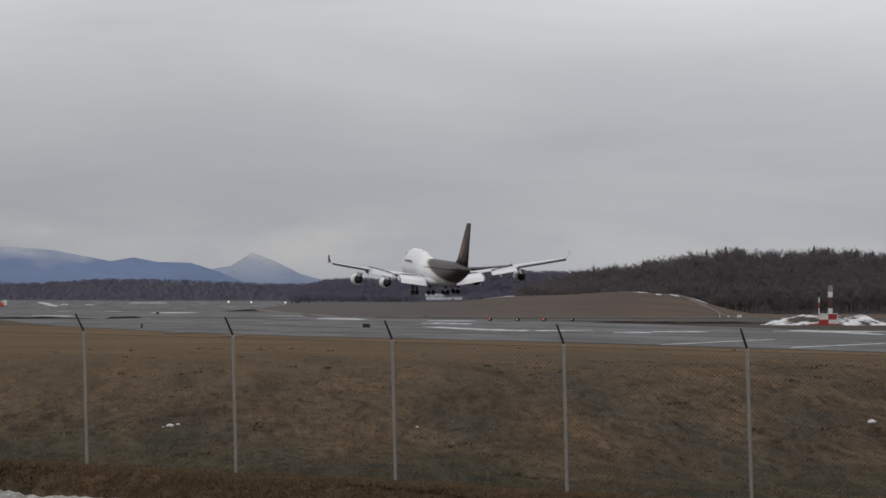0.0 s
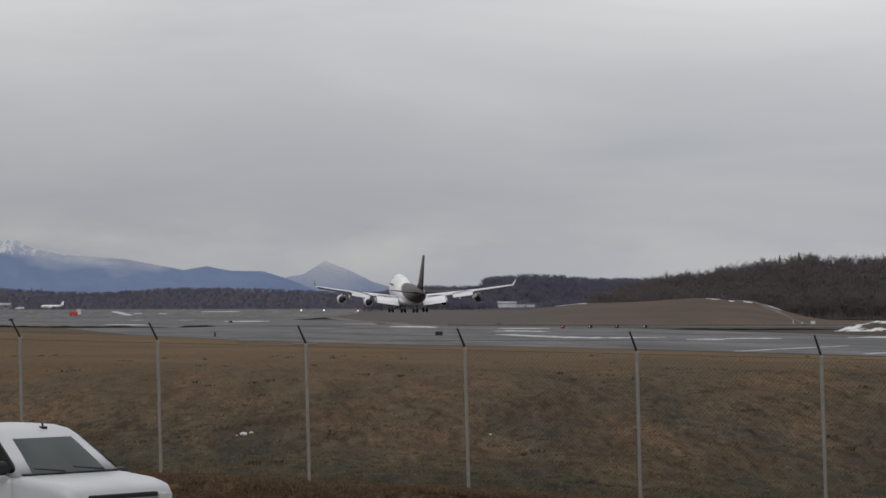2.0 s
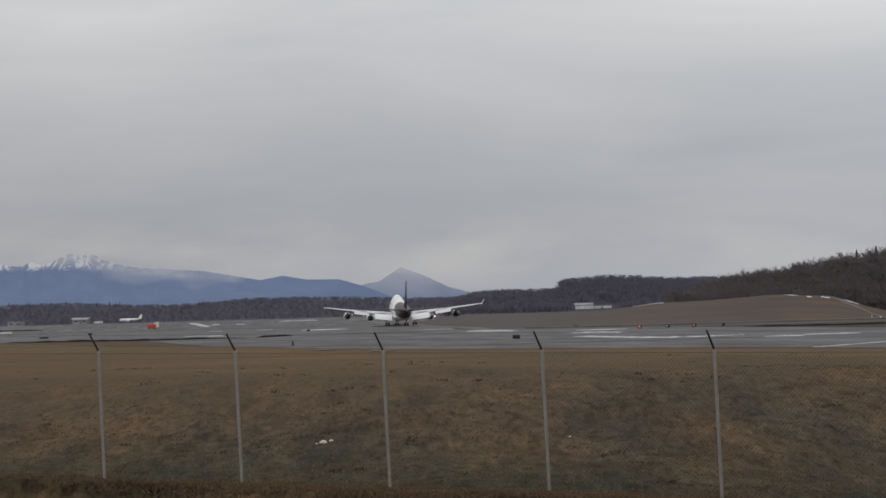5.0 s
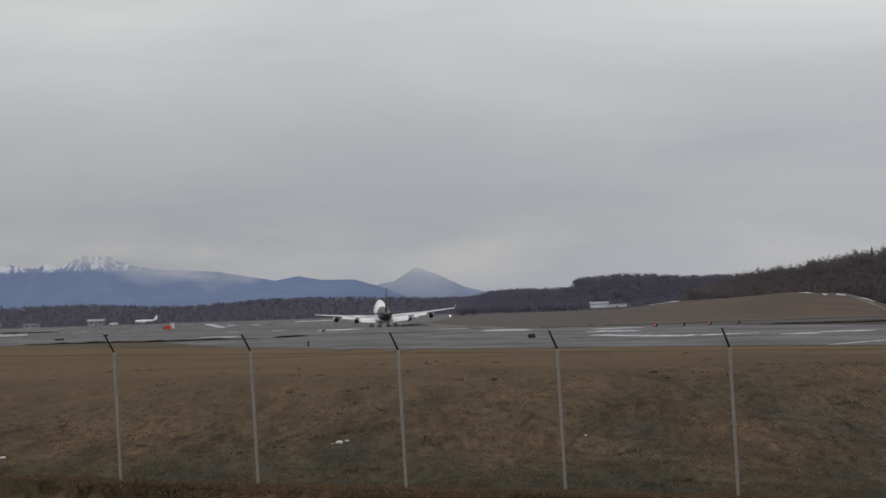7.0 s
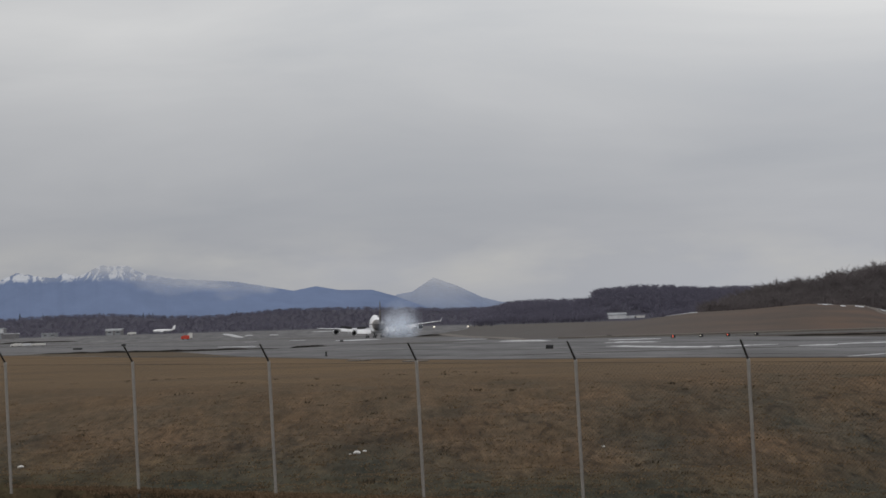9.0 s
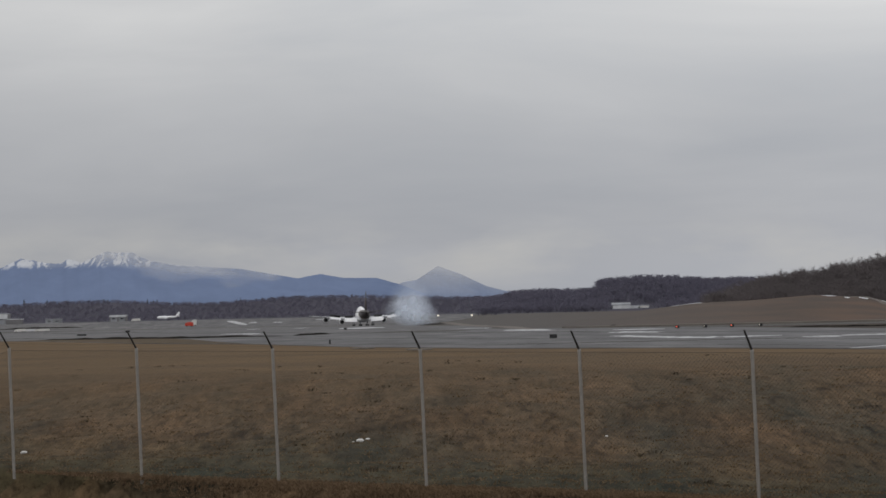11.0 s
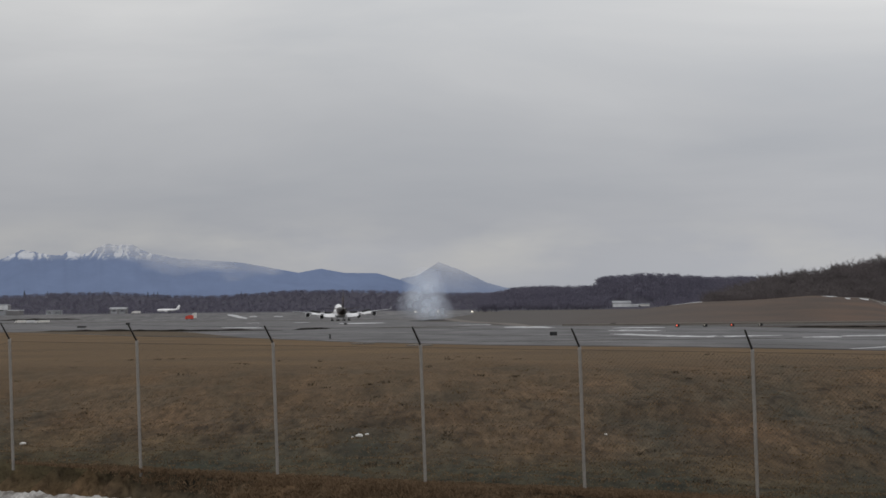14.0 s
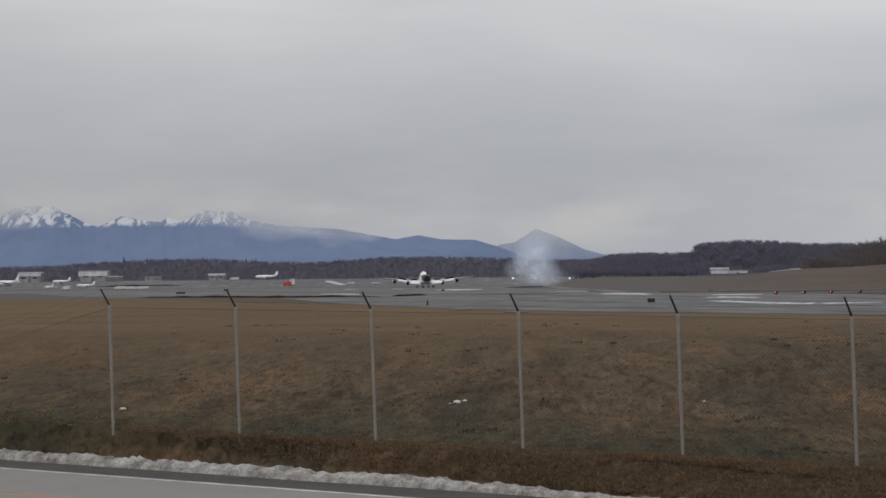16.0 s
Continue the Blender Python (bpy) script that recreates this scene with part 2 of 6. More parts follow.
def mountain_material(name="haze_blue_mountain", base=(0.140, 0.180, 0.280), cloud=(166, 205)):
    """Far slopes, haze painted in as blue, with snow on the high rock; the tops dissolve into the cloud deck."""
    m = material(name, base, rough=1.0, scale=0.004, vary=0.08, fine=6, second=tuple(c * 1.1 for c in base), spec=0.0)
    tr = m.node_tree
    ln = tr.links.new
    b = tr.nodes["Principled BSDF"]
    base = b.inputs["Base Color"].links[0].from_socket
    co = tr.nodes.new("ShaderNodeTexCoord")
    sp = tr.nodes.new("ShaderNodeSeparateXYZ")
    ln(co.outputs["Object"], sp.inputs[0])
    gully = nd(tr, "ShaderNodeMapping", Scale=(1.0, 0.3, 0.42), Rotation=(0, radians(38), 0))
    ln(co.outputs["Object"], gully.inputs[0])
    n = nd(tr, "ShaderNodeTexNoise", Scale=0.06, Detail=7.0, Roughness=0.62, Distortion=0.5)
    ln(gully.outputs[0], n.inputs["Vector"])
    # snow line
    hi = nd(tr, "ShaderNodeMapRange", clamp=True)
    hi.inputs[1].default_value, hi.inputs[2].default_value = 98, 128
    ln(sp.outputs["Z"], hi.inputs[0])
    ad = nd(tr, "ShaderNodeMath", operation="MULTIPLY")
    nf = ramp(tr, n.outputs["Fac"], [(0.44, grey(0.1)), (0.56, grey(1.2))])
    ln(hi.outputs[0], ad.inputs[0])
    ln(nf, ad.inputs[1])
    cl = nd(tr, "ShaderNodeMapRange", clamp=True)
    cl.inputs[1].default_value, cl.inputs[2].default_value = 0.35, 0.75
    ln(ad.outputs[0], cl.inputs[0])
    mx = nd(tr, "ShaderNodeMix", data_type="RGBA")
    ln(cl.outputs[0], mx.inputs[0])
    ln(base, mx.inputs[6])
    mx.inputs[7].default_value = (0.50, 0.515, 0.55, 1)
    ln(mx.outputs[2], b.inputs["Base Color"])
    # cloud that hangs over the tops
    mp = nd(tr, "ShaderNodeMapping", Scale=(0.0045, 0.0045, 0.010), Location=(3.1, 0.0, 0.7))
    ln(co.outputs["Object"], mp.inputs[0])
    n2 = nd(tr, "ShaderNodeTexNoise", Scale=1.0, Detail=6.0, Roughness=0.55)
    ln(mp.outputs[0], n2.inputs["Vector"])
    wob = nd(tr, "ShaderNodeMath", operation="MULTIPLY_ADD")
    ln(n2.outputs["Fac"], wob.inputs[0])
    wob.inputs[1].default_value = 100
    ln(sp.outputs["Z"], wob.inputs[2])
    # the cloud hangs lower over the middle of the range
    along = nd(tr, "ShaderNodeMapRange", clamp=True)
    along.inputs[1].default_value, along.inputs[2].default_value = -1000, 0
    ln(sp.outputs["X"], along.inputs[0])
    low = ramp(tr, along.outputs[0], [(0.42, grey(0.0)), (0.53, grey(0.8)), (0.62, grey(1.0)), (0.69, grey(0.95)), (0.75, grey(0.1))])
    sink = nd(tr, "ShaderNodeMath", operation="MULTIPLY_ADD")
    ln(low, sink.inputs[0])
    sink.inputs[1].default_value = 42
    ln(wob.outputs[0], sink.inputs[2])
    wob = sink
    fade = nd(tr, "ShaderNodeMapRange", clamp=True)
    fade.inputs[1].default_value, fade.inputs[2].default_value = cloud
    ln(wob.outputs[0], fade.inputs[0])
    clear = nd(tr, "ShaderNodeBsdfTransparent")
    ms = tr.nodes.new("ShaderNodeMixShader")
    out = tr.nodes["Material Output"]
    ln(fade.outputs[0], ms.inputs[0])
    ln(b.outputs[0], ms.inputs[1])
    ln(clear.outputs[0], ms.inputs[2])
    ln(ms.outputs[0], out.inputs["Surface"])
    return m


def smoke_material(name="tyre_smoke", tint=(0.70, 0.77, 0.88), thick=0.46):
    """Thin smoke, dense in the core of a puff and fraying towards its rim."""
    m = bpy.data.materials.new(name)
    m.use_nodes = True
    tr = m.node_tree
    ln = tr.links.new
    b = tr.nodes["Principled BSDF"]
    b.inputs["Base Color"].default_value = (*tint, 1)
    b.inputs["Roughness"].default_value = 1.0
    b.inputs["Specular IOR Level"].default_value = 0.0
    co = tr.nodes.new("ShaderNodeTexCoord")
    mp = nd(tr, "ShaderNodeMapping", Scale=(1.0, 0.0, 1.0))
    ln(co.outputs["Object"], mp.inputs[0])
    core = nd(tr, "ShaderNodeTexGradient", gradient_type="SPHERICAL")
    ln(mp.outputs[0], core.inputs[0])
    n = nd(tr, "ShaderNodeTexNoise", Scale=2.2, Detail=4.0, Roughness=0.55)
    ln(co.outputs["Object"], n.inputs["Vector"])
    wisps = ramp(tr, n.outputs["Fac"], [(0.3, grey(0.6)), (0.7, grey(1.15))])
    a = nd(tr, "ShaderNodeMath", operation="MULTIPLY")
    ln(core.outputs["Fac"], a.inputs[0])
    ln(wisps, a.inputs[1])
    a2 = nd(tr, "ShaderNodeMath", operation="MULTIPLY")
    ln(a.outputs[0], a2.inputs[0])
    a2.inputs[1].default_value = thick
    ln(a2.outputs[0], b.inputs["Alpha"])
    return m


def livery_material():
    """White forward body, brown tail with a thin gold edge swept up towards the back."""
    m = material("airliner_paint", (0.78, 0.78, 0.79), rough=0.5, scale=0.15, vary=0.04, fine=6, second=(0.72, 0.72, 0.74), spec=0.5)
    tr = m.node_tree
    ln = tr.links.new
    b = tr.nodes["Principled BSDF"]
    base = b.inputs["Base Color"].links[0].from_socket
    co = tr.nodes.new("ShaderNodeTexCoord")
    sp = tr.nodes.new("ShaderNodeSeparateXYZ")
    ln(co.outputs["Object"], sp.inputs[0])
    v = nd(tr, "ShaderNodeMath", operation="MULTIPLY_ADD")       # boundary swept up towards the back
    ln(sp.outputs["Z"], v.inputs[0])
    v.inputs[1].default_value = -5.0
    ln(sp.outputs["Y"], v.inputs[2])
    def step(at, to):
        r = nd(tr, "ShaderNodeMapRange", clamp=True)
        r.inputs[1].default_value, r.inputs[2].default_value = at, to
        ln(v.outputs[0], r.inputs[0])
        return r.outputs[0]
    g = nd(tr, "ShaderNodeMix", data_type="RGBA")
    ln(step(-39.5, -41.5), g.inputs[0])
    ln(base, g.inputs[6])
    g.inputs[7].default_value = (0.34, 0.26, 0.18, 1)
    br = nd(tr, "ShaderNodeMix", data_type="RGBA")
    ln(step(-41.8, -43.4), br.inputs[0])
    ln(g.outputs[2], br.inputs[6])
    br.inputs[7].default_value = (0.030, 0.022, 0.019, 1)
    ln(br.outputs[2], b.inputs["Base Color"])
    return m


M = {
    "grass": grass_material(),
    "asphalt": asphalt_material(),
    # blue of range and peak is distance haze put into the base colour
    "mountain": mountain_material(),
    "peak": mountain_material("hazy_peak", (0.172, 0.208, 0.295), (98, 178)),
    "smoke": smoke_material(),
    "livery": livery_material(),
    "dryfield": material("dry_infield_grass", (0.098, 0.072, 0.045), rough=1.0, scale=0.08, vary=0.35, fine=12, second=(0.070, 0.058, 0.044), spec=0.05),
    "infield": material("rough_infield", (0.070, 0.056, 0.046), rough=1.0, scale=0.05, vary=0.25, fine=12, second=(0.052, 0.045, 0.040), spec=0.05),
    "track": material("gravel_track", (0.16, 0.145, 0.13), rough=0.95, scale=0.1, vary=0.2, second=(0.12, 0.105, 0.095), spec=0.1),
    # near-black: shade along ditch edges given as a colour
    "edgeshade": material("ditch_edge_shade", (0.014, 0.013, 0.012), rough=1.0, scale=0.15, vary=0.4, fine=10, second=(0.024, 0.021, 0.018), spec=0.0),
    "road": material("road_asphalt", (0.195, 0.186, 0.177), rough=0.8, scale=0.5, vary=0.15, bump=0.15, fine=40, second=(0.176, 0.167, 0.160)),
    "shoulder": material("wet_gravel_shoulder", (0.052, 0.046, 0.041), rough=0.75, scale=1.2, vary=0.3, bump=0.5, fine=12, second=(0.030, 0.027, 0.025)),
    "snow": material("dirty_snow", (0.50, 0.485, 0.465), rough=0.9, scale=3.5, vary=0.45, bump=0.8, fine=6, second=(0.16, 0.145, 0.13)),
    "ice": material("melting_ice", (0.62, 0.63, 0.65), rough=0.6, scale=0.08, vary=0.15, fine=6, second=(0.42, 0.43, 0.45)),
    "oldsnow": material("old_windrow_snow", (0.50, 0.505, 0.515), rough=0.9, scale=0.5, vary=0.3, fine=6, second=(0.27, 0.27, 0.275), spec=0.1),
    "yellow": material("yellow_line_paint", (0.32, 0.21, 0.13), rough=0.8, scale=3, vary=0.25, second=(0.22, 0.16, 0.11)),
    "white_line": material("white_line_paint", (0.55, 0.55, 0.54), rough=0.8, scale=3, vary=0.2, second=(0.26, 0.26, 0.26)),
    "galv": material("galvanised_steel", (0.26, 0.243, 0.222), rough=0.6, metal=0.3, scale=5, vary=0.12, second=(0.205, 0.19, 0.175)),
    "rust": material("weathered_arm_steel", (0.035, 0.032, 0.030), rough=0.7, metal=0.3, scale=9, vary=0.3),
    "wire": material("fence_wire", (0.055, 0.052, 0.048), rough=0.7, metal=0.2, scale=6, vary=0.2),
    "white": material("white_aircraft_paint", (0.78, 0.78, 0.79), rough=0.35, scale=0.3, vary=0.05, second=(0.70, 0.70, 0.72), spec=0.5),
    "wing": material("light_grey_wing_paint", (0.62, 0.63, 0.65), rough=0.4, scale=0.3, vary=0.1, second=(0.52, 0.53, 0.55), spec=0.5),
    # dark tone holds the shade under ailerons and behind raised spoilers
    "spoiler": material("shaded_panel_paint", (0.085, 0.085, 0.09), rough=0.5, scale=0.5, vary=0.15, spec=0.2),
    "bare": material("polished_alloy", (0.45, 0.46, 0.48), rough=0.3, metal=0.8, scale=0.8, vary=0.1),
    "brown": material("brown_tail_paint", (0.030, 0.021, 0.018), rough=0.5, scale=0.4, vary=0.15, spec=0.2),
    "gold": material("gold_emblem_paint", (0.20, 0.11, 0.06), rough=0.4, scale=1, vary=0.1),
    "dark": material("dark_metal", (0.022, 0.022, 0.024), rough=0.6, scale=2, vary=0.2),
    "rubber": material("tyre_rubber", (0.018, 0.018, 0.019), rough=0.85, scale=4, vary=0.2),
    "truck": material("white_car_paint", (0.47, 0.48, 0.50), rough=0.3, scale=1.2, vary=0.05, second=(0.42, 0.43, 0.45), spec=0.5),
    "glass": material("tinted_glass", (0.007, 0.008, 0.009), rough=0.06, scale=1, vary=0.05, spec=0.12),
    "windscreen": material("windscreen_glass", (0.030, 0.042, 0.041), rough=0.08, scale=1, vary=0.08, spec=0.32),
    "trim": material("black_plastic", (0.015, 0.015, 0.016), rough=0.5, scale=5, vary=0.2),
    "bedliner": material("grey_bed_liner", (0.16, 0.16, 0.165), rough=0.8, scale=4, vary=0.2),
    "redlens": material("red_lens", (0.45, 0.03, 0.025), rough=0.2, scale=6, vary=0.1, spec=0.7),
    "headlamp": material("clear_lamp_lens", (0.55, 0.56, 0.55), rough=0.15, scale=6, vary=0.15, spec=0.8),
    "rustbrown": material("rusty_rack", (0.085, 0.048, 0.040), rough=0.8, scale=6, vary=0.3),
    "red": material("signal_red_paint", (0.50, 0.055, 0.035), rough=0.6, scale=2, vary=0.15, second=(0.42, 0.05, 0.03)),
    "hutred": material("faded_red_panel_paint", (0.30, 0.035, 0.032), rough=0.7, scale=2, vary=0.2, second=(0.24, 0.035, 0.03)),
    "paint": material("weathered_white_paint", (0.60, 0.59, 0.57), rough=0.7, scale=1, vary=0.12, second=(0.5, 0.49, 0.47)),
    "cladding": material("pale_metal_cladding", (0.62, 0.63, 0.65), rough=0.6, scale=0.2, vary=0.08, second=(0.43, 0.44, 0.46)),
    "roof": material("grey_metal_roof", (0.28, 0.29, 0.31), rough=0.6, scale=0.2, vary=0.1),
    "shedwall": material("weathered_shed_wall", (0.17, 0.165, 0.17), rough=0.8, scale=0.2, vary=0.15, second=(0.13, 0.125, 0.13)),
    # bark and farbark lifted pale, farbark bluer: distance haze painted into them
    "bark": thin_growth(name="bare_branches", base=(0.150, 0.131, 0.132), rough=0.95, scale=0.04, vary=0.15, second=(0.128, 0.115, 0.116), spec=0.05, rand=0.12),
    "farbark": thin_growth(name="hazed_bare_branches", base=(0.180, 0.171, 0.218), rough=0.95, scale=0.05, vary=0.15, second=(0.165, 0.158, 0.204), spec=0.05, rand=0.07),
    "spruce": material("spruce_needles", (0.050, 0.055, 0.050), rough=0.95, scale=0.3, vary=0.3, spec=0.1),
    "litter": material("forest_floor", (0.066, 0.058, 0.057), rough=1.0, scale=0.05, vary=0.2, fine=10, stretch=(1, 1, 0.25), second=(0.054, 0.048, 0.048), spec=0.05),
    # far floor is bluer for the same haze, held in its base colour
    "farlitter": material("hazed_forest_floor", (0.070, 0.067, 0.085), rough=1.0, scale=0.03, vary=0.15, fine=10, stretch=(1, 1, 0.25), second=(0.061, 0.059, 0.075), spec=0.05),
    "straw": thin_growth(name="dry_grass_blades", base=(0.165, 0.116, 0.070), rough=0.95, scale=0.6, vary=0.25, second=(0.130, 0.098, 0.062), spec=0.1, rand=0.35),
    "verge": thin_growth(name="verge_grass_blades", base=(0.172, 0.118, 0.074), rough=0.95, scale=0.9, vary=0.3, second=(0.130, 0.088, 0.054), spec=0.1, rand=0.3),
    "weed": thin_growth(name="dark_dead_weeds", base=(0.075, 0.058, 0.040), rough=0.95, scale=2, vary=0.3, spec=0.1, rand=0.3),
    "lamp_red": glow("red_runway_light", (1.0, 0.16, 0.09), 1.5),
    "lamp_white": glow("white_runway_light", (1.0, 0.9, 0.75), 1.0),
}


# ---- mesh helpers ----
def part(name, bm, mat, parent, label=""):
    """Links a bmesh as one mesh object under a thing or a part."""
    me = bpy.data.meshes.new(name)
    bm.to_mesh(me)
    bm.free()
    me.materials.append(mat if isinstance(mat, bpy.types.Material) else M[mat])
    ob = new(name, me)
    ob.parent = parent
    return tagged(ob, label)


def smooth(ob, on=True):
    ob.data.polygons.foreach_set("use_smooth", [on] * len(ob.data.polygons))
    return ob


def empty(name, m, label, category, group=""):
    ob = new(name)
    ob.matrix_world = m
    return tagged(ob, label, category, group)


def box(bm, x0, x1, y0, y1, z0, z1, bevel=0.0):
    r = bmesh.ops.create_cube(bm, size=1.0, matrix=Matrix.LocRotScale(((x0 + x1) / 2, (y0 + y1) / 2, (z0 + z1) / 2), None, (x1 - x0, y1 - y0, z1 - z0)))
    if bevel:
        es = {e for v in r["verts"] for e in v.link_edges}
        bmesh.ops.bevel(bm, geom=list(es), offset=bevel, segments=2, affect="EDGES", profile=0.6)
    return bm


def boxed(*a, **k):
    return box(bmesh.new(), *a, **k)


def tube(bm, a, b, r0, r1=None, sides=10):
    """A capped, tapered rod from a to b."""
    a, b = Vector(a), Vector(b)
    m = Matrix.Translation((a + b) / 2) @ (b - a).to_track_quat("Z", "Y").to_matrix().to_4x4()
    bmesh.ops.create_cone(bm, cap_ends=True, segments=sides, radius1=r0, radius2=r0 if r1 is None else r1, depth=(b - a).length, matrix=m)
    return bm


def rod(*a, **k):
    return tube(bmesh.new(), *a, **k)


def loft(bm, rings, caps=True):
    """Joins rings of equally many points into a skin."""
    vs = [[bm.verts.new(p) for p in ring] for ring in rings]
    n = len(vs[0])
    for a, b in zip(vs, vs[1:]):
        for i in range(n):
            bm.faces.new((a[i], a[(i + 1) % n], b[(i + 1) % n], b[i]))
    if caps:
        bm.faces.new(vs[0][::-1])
        bm.faces.new(vs[-1])
    bmesh.ops.recalc_face_normals(bm, faces=bm.faces)
    return bm


def mesh_thing(name, verts, faces, mat, label, category, kind="", group=""):
    me = bpy.data.meshes.new(name)
    me.from_pydata([tuple(v) for v in verts], [], [tuple(f) for f in faces])
    me.materials.append(M[mat])
    me.update()
    return tagged(new(name, me), label, category, group, kind)


def ease(t):
    t = np.clip(t, 0, 1)
    return t * t * (3 - 2 * t)


# ---- the lie of the land ----
ROAD_AT, ROAD_DIR = Vector((-6.0, 44.0, 0)), Vector((0.731, -0.682, 0))       # far edge of the road
FENCE_AT, FENCE_DIR = Vector((-0.464, 43.56, 0)), Vector((0.8366, -0.5480, 0))
BAY = 3.05
ROAD_Z = -1.46
ROAD_WIDE = 7.4


def road_dist(x, y):
    """Metres from the road's far edge towards the camera."""
    return (x + 6.0) * -0.682 + (y - 44.0) * -0.731


def fence_dist(x, y):
    """Metres beyond the fence."""
    return (x + 0.464) * 0.548 + (y - 43.56) * 0.8366


def fence_foot(x, y):
    i = ((x + 0.464) * 0.8366 - (y - 43.56) * 0.548) / BAY
    return -0.95 - 0.045 * np.clip(i, -6, 8)


def land(x, y):
    """Height of the ground."""
    x, y = np.asarray(x, float), np.asarray(y, float)
    r, f, zf = road_dist(x, y), fence_dist(x, y), fence_foot(x, y)
    # beyond the fence: ditch, bank, flat top
    z = zf + (0.22 - zf) * ease((f - 7.0) / 21.0) - 0.22 * ease((f - 28) / 40)
    z = z - 0.06 * np.exp(-((f - 4.5) / 2.0) ** 2)
    # verge between fence and road
    a, b = np.maximum(-r - 1.75, 0), np.maximum(-f, 0)
    w = a / np.maximum(a + b, 1e-6)
    verge = -1.42 + (zf + 1.42) * ease(w * 1.25)
    z = np.where(f < 0, verge, z)
    z = np.where(r > -1.75, np.minimum(z, ROAD_Z - 0.02 - 0.08 * ease((r + 0.3) / 0.3)), z)
    near = ROAD_Z - 0.1 + (0.25 + 1.56) * ease((r - ROAD_WIDE - 1.5) / 15.0)
    z = np.where(r > ROAD_WIDE, near, z)
    # brown rise beyond the paving
    top = np.interp(x * 620 / np.maximum(y, 200), [-30, 8, 28, 47, 58, 72, 86, 99, 107, 115, 124], [0, 0, 0.9, 3.5, 4.7, 5.1, 6.0, 5.1, 2.8, 0.6, 0.3])
    z = z + np.where(y > 400, top * ease((y - 470) / 150) * (1 - ease((y - 800) / 500)), 0)
    # open ground that climbs to the middle hill
    z = z + 5.5 * ease((y - 900) / 700) * ease((x + 20) / 60) * (1 - ease((y - 1950) / 400))
    # the field lifts towards the far woods
    z = z + 7.8 * ease((y - 1950) / 400)
    return z


def relief(x, y):
    """Small unevenness of the rough grass."""
    if not 25 < y < 112:
        return 0.0
    r = road_dist(x, y)
    if -3.2 < r < ROAD_WIDE + 2.5:
        return 0.0
    k = min(max(abs(fence_dist(x, y)) / 1.5, 0.25), 1.0) * min(1.0, (112 - y) / 15)
    return (noise.noise((x * 0.55, y * 0.55, 0)) * 0.10 + noise.noise((x * 0.2, y * 0.2, 7)) * 0.16) * k


def ground():
    ys = [-1200, -700, -400, -220, -120] + list(np.arange(-70, 30, 4.0)) + list(np.arange(30, 92, 0.6))
    while ys[-1] < 4950:
        ys.append(ys[-1] * 1.03)
    ys = np.array(ys)
    t = np.linspace(-1, 1, 181)
    t = np.sign(t) * np.abs(t) ** 1.7
    wide = 90 + 0.45 * np.abs(ys)
    X = t[None, :] * wide[:, None]
    Y = np.repeat(ys[:, None], len(t), 1)
    Z = land(X, Y)
    Z = Z + np.array([[relief(x, y) for x, y in zip(rx, ry)] for rx, ry in zip(X, Y)])
    # levelled strip under the snow bank
    R = road_dist(X, Y)
    Z = np.where((R > -2.25) & (R < 0), np.minimum(Z, ROAD_Z - 0.03), Z)
    n = len(t)
    verts = np.stack([X, Y, Z], -1).reshape(-1, 3)
    faces = [(i * n + j, i * n + j + 1, (i + 1) * n + j + 1, (i + 1) * n + j) for i in range(len(ys) - 1) for j in range(n - 1)]
    return smooth(mesh_thing("ground", verts, faces, "grass", "rough brown winter grassland with a low bank", "ground", "structure"))


def flat_sheet(name, pts, z, mat, label, category, kind="structure", thick=0.05):
    """A thin slab with the outline pts, draped level at z."""
    bm = bmesh.new()
    low = [bm.verts.new((x, y, z - thick)) for x, y in pts]
    top = [bm.verts.new((x, y, z)) for x, y in pts]
    bm.faces.new(top)
    n = len(pts)
    for i in range(n):
        bm.faces.new((low[i], low[(i + 1) % n], top[(i + 1) % n], top[i]))
    bmesh.ops.recalc_face_normals(bm, faces=bm.faces)
    me = bpy.data.meshes.new(name)
    bm.to_mesh(me)
    bm.free()
    me.materials.append(M[mat])
    return tagged(new(name, me), label, category, kind=kind)


def patch(name, x0, x1, y0, y1, mat, label, category, z=0.06, lean=0.0, kind="", seed=0):
    """An uneven lens-shaped patch lying on the ground."""
    rnd = random.Random(seed)
    n = 14
    pts = []
    for i in range(n + 1):
        s = i / n
        pts.append((x0 + (x1 - x0) * s + lean * 0.5, y1 - (y1 - y0) * 0.5 * (1 - math.sin(math.pi * s) ** 0.5) + rnd.uniform(-0.08, 0.08) * (y1 - y0)))
    for i in range(n - 1, 0, -1):
        s = i / n
        pts.append((x0 + (x1 - x0) * s - lean * 0.5, y0 + (y1 - y0) * 0.5 * (1 - math.sin(math.pi * s) ** 0.5) + rnd.uniform(-0.08, 0.08) * (y1 - y0)))
    return flat_sheet(name, pts, z, mat, label, category, kind)


def strip(name, r0, r1, s0, s1, z, mat, label, category, thick=0.1, step=4.0):
    """A band along the road, between r0 and r1 metres from its far edge."""
    n = Vector((-0.682, -0.731, 0))
    count = int((s1 - s0) / step)
    rnd = random.Random(int(r0 * 100))
    verts, faces = [], []
    for i in range(count + 1):
        s = s0 + (s1 - s0) * i / count
        for r, dz in ((r0, -thick), (r0, 0), (r1, 0), (r1, -thick)):
            p = ROAD_AT + ROAD_DIR * s + n * (r + rnd.uniform(-0.01, 0.01))
            verts.append((p.x, p.y, z + dz))
    for i in range(count):
        a, b = i * 4, i * 4 + 4
        for k in range(3):
            faces.append((a + k, a + k + 1, b + k + 1, b + k))
    return mesh_thing(name, verts, faces, mat, label, category, "structure")


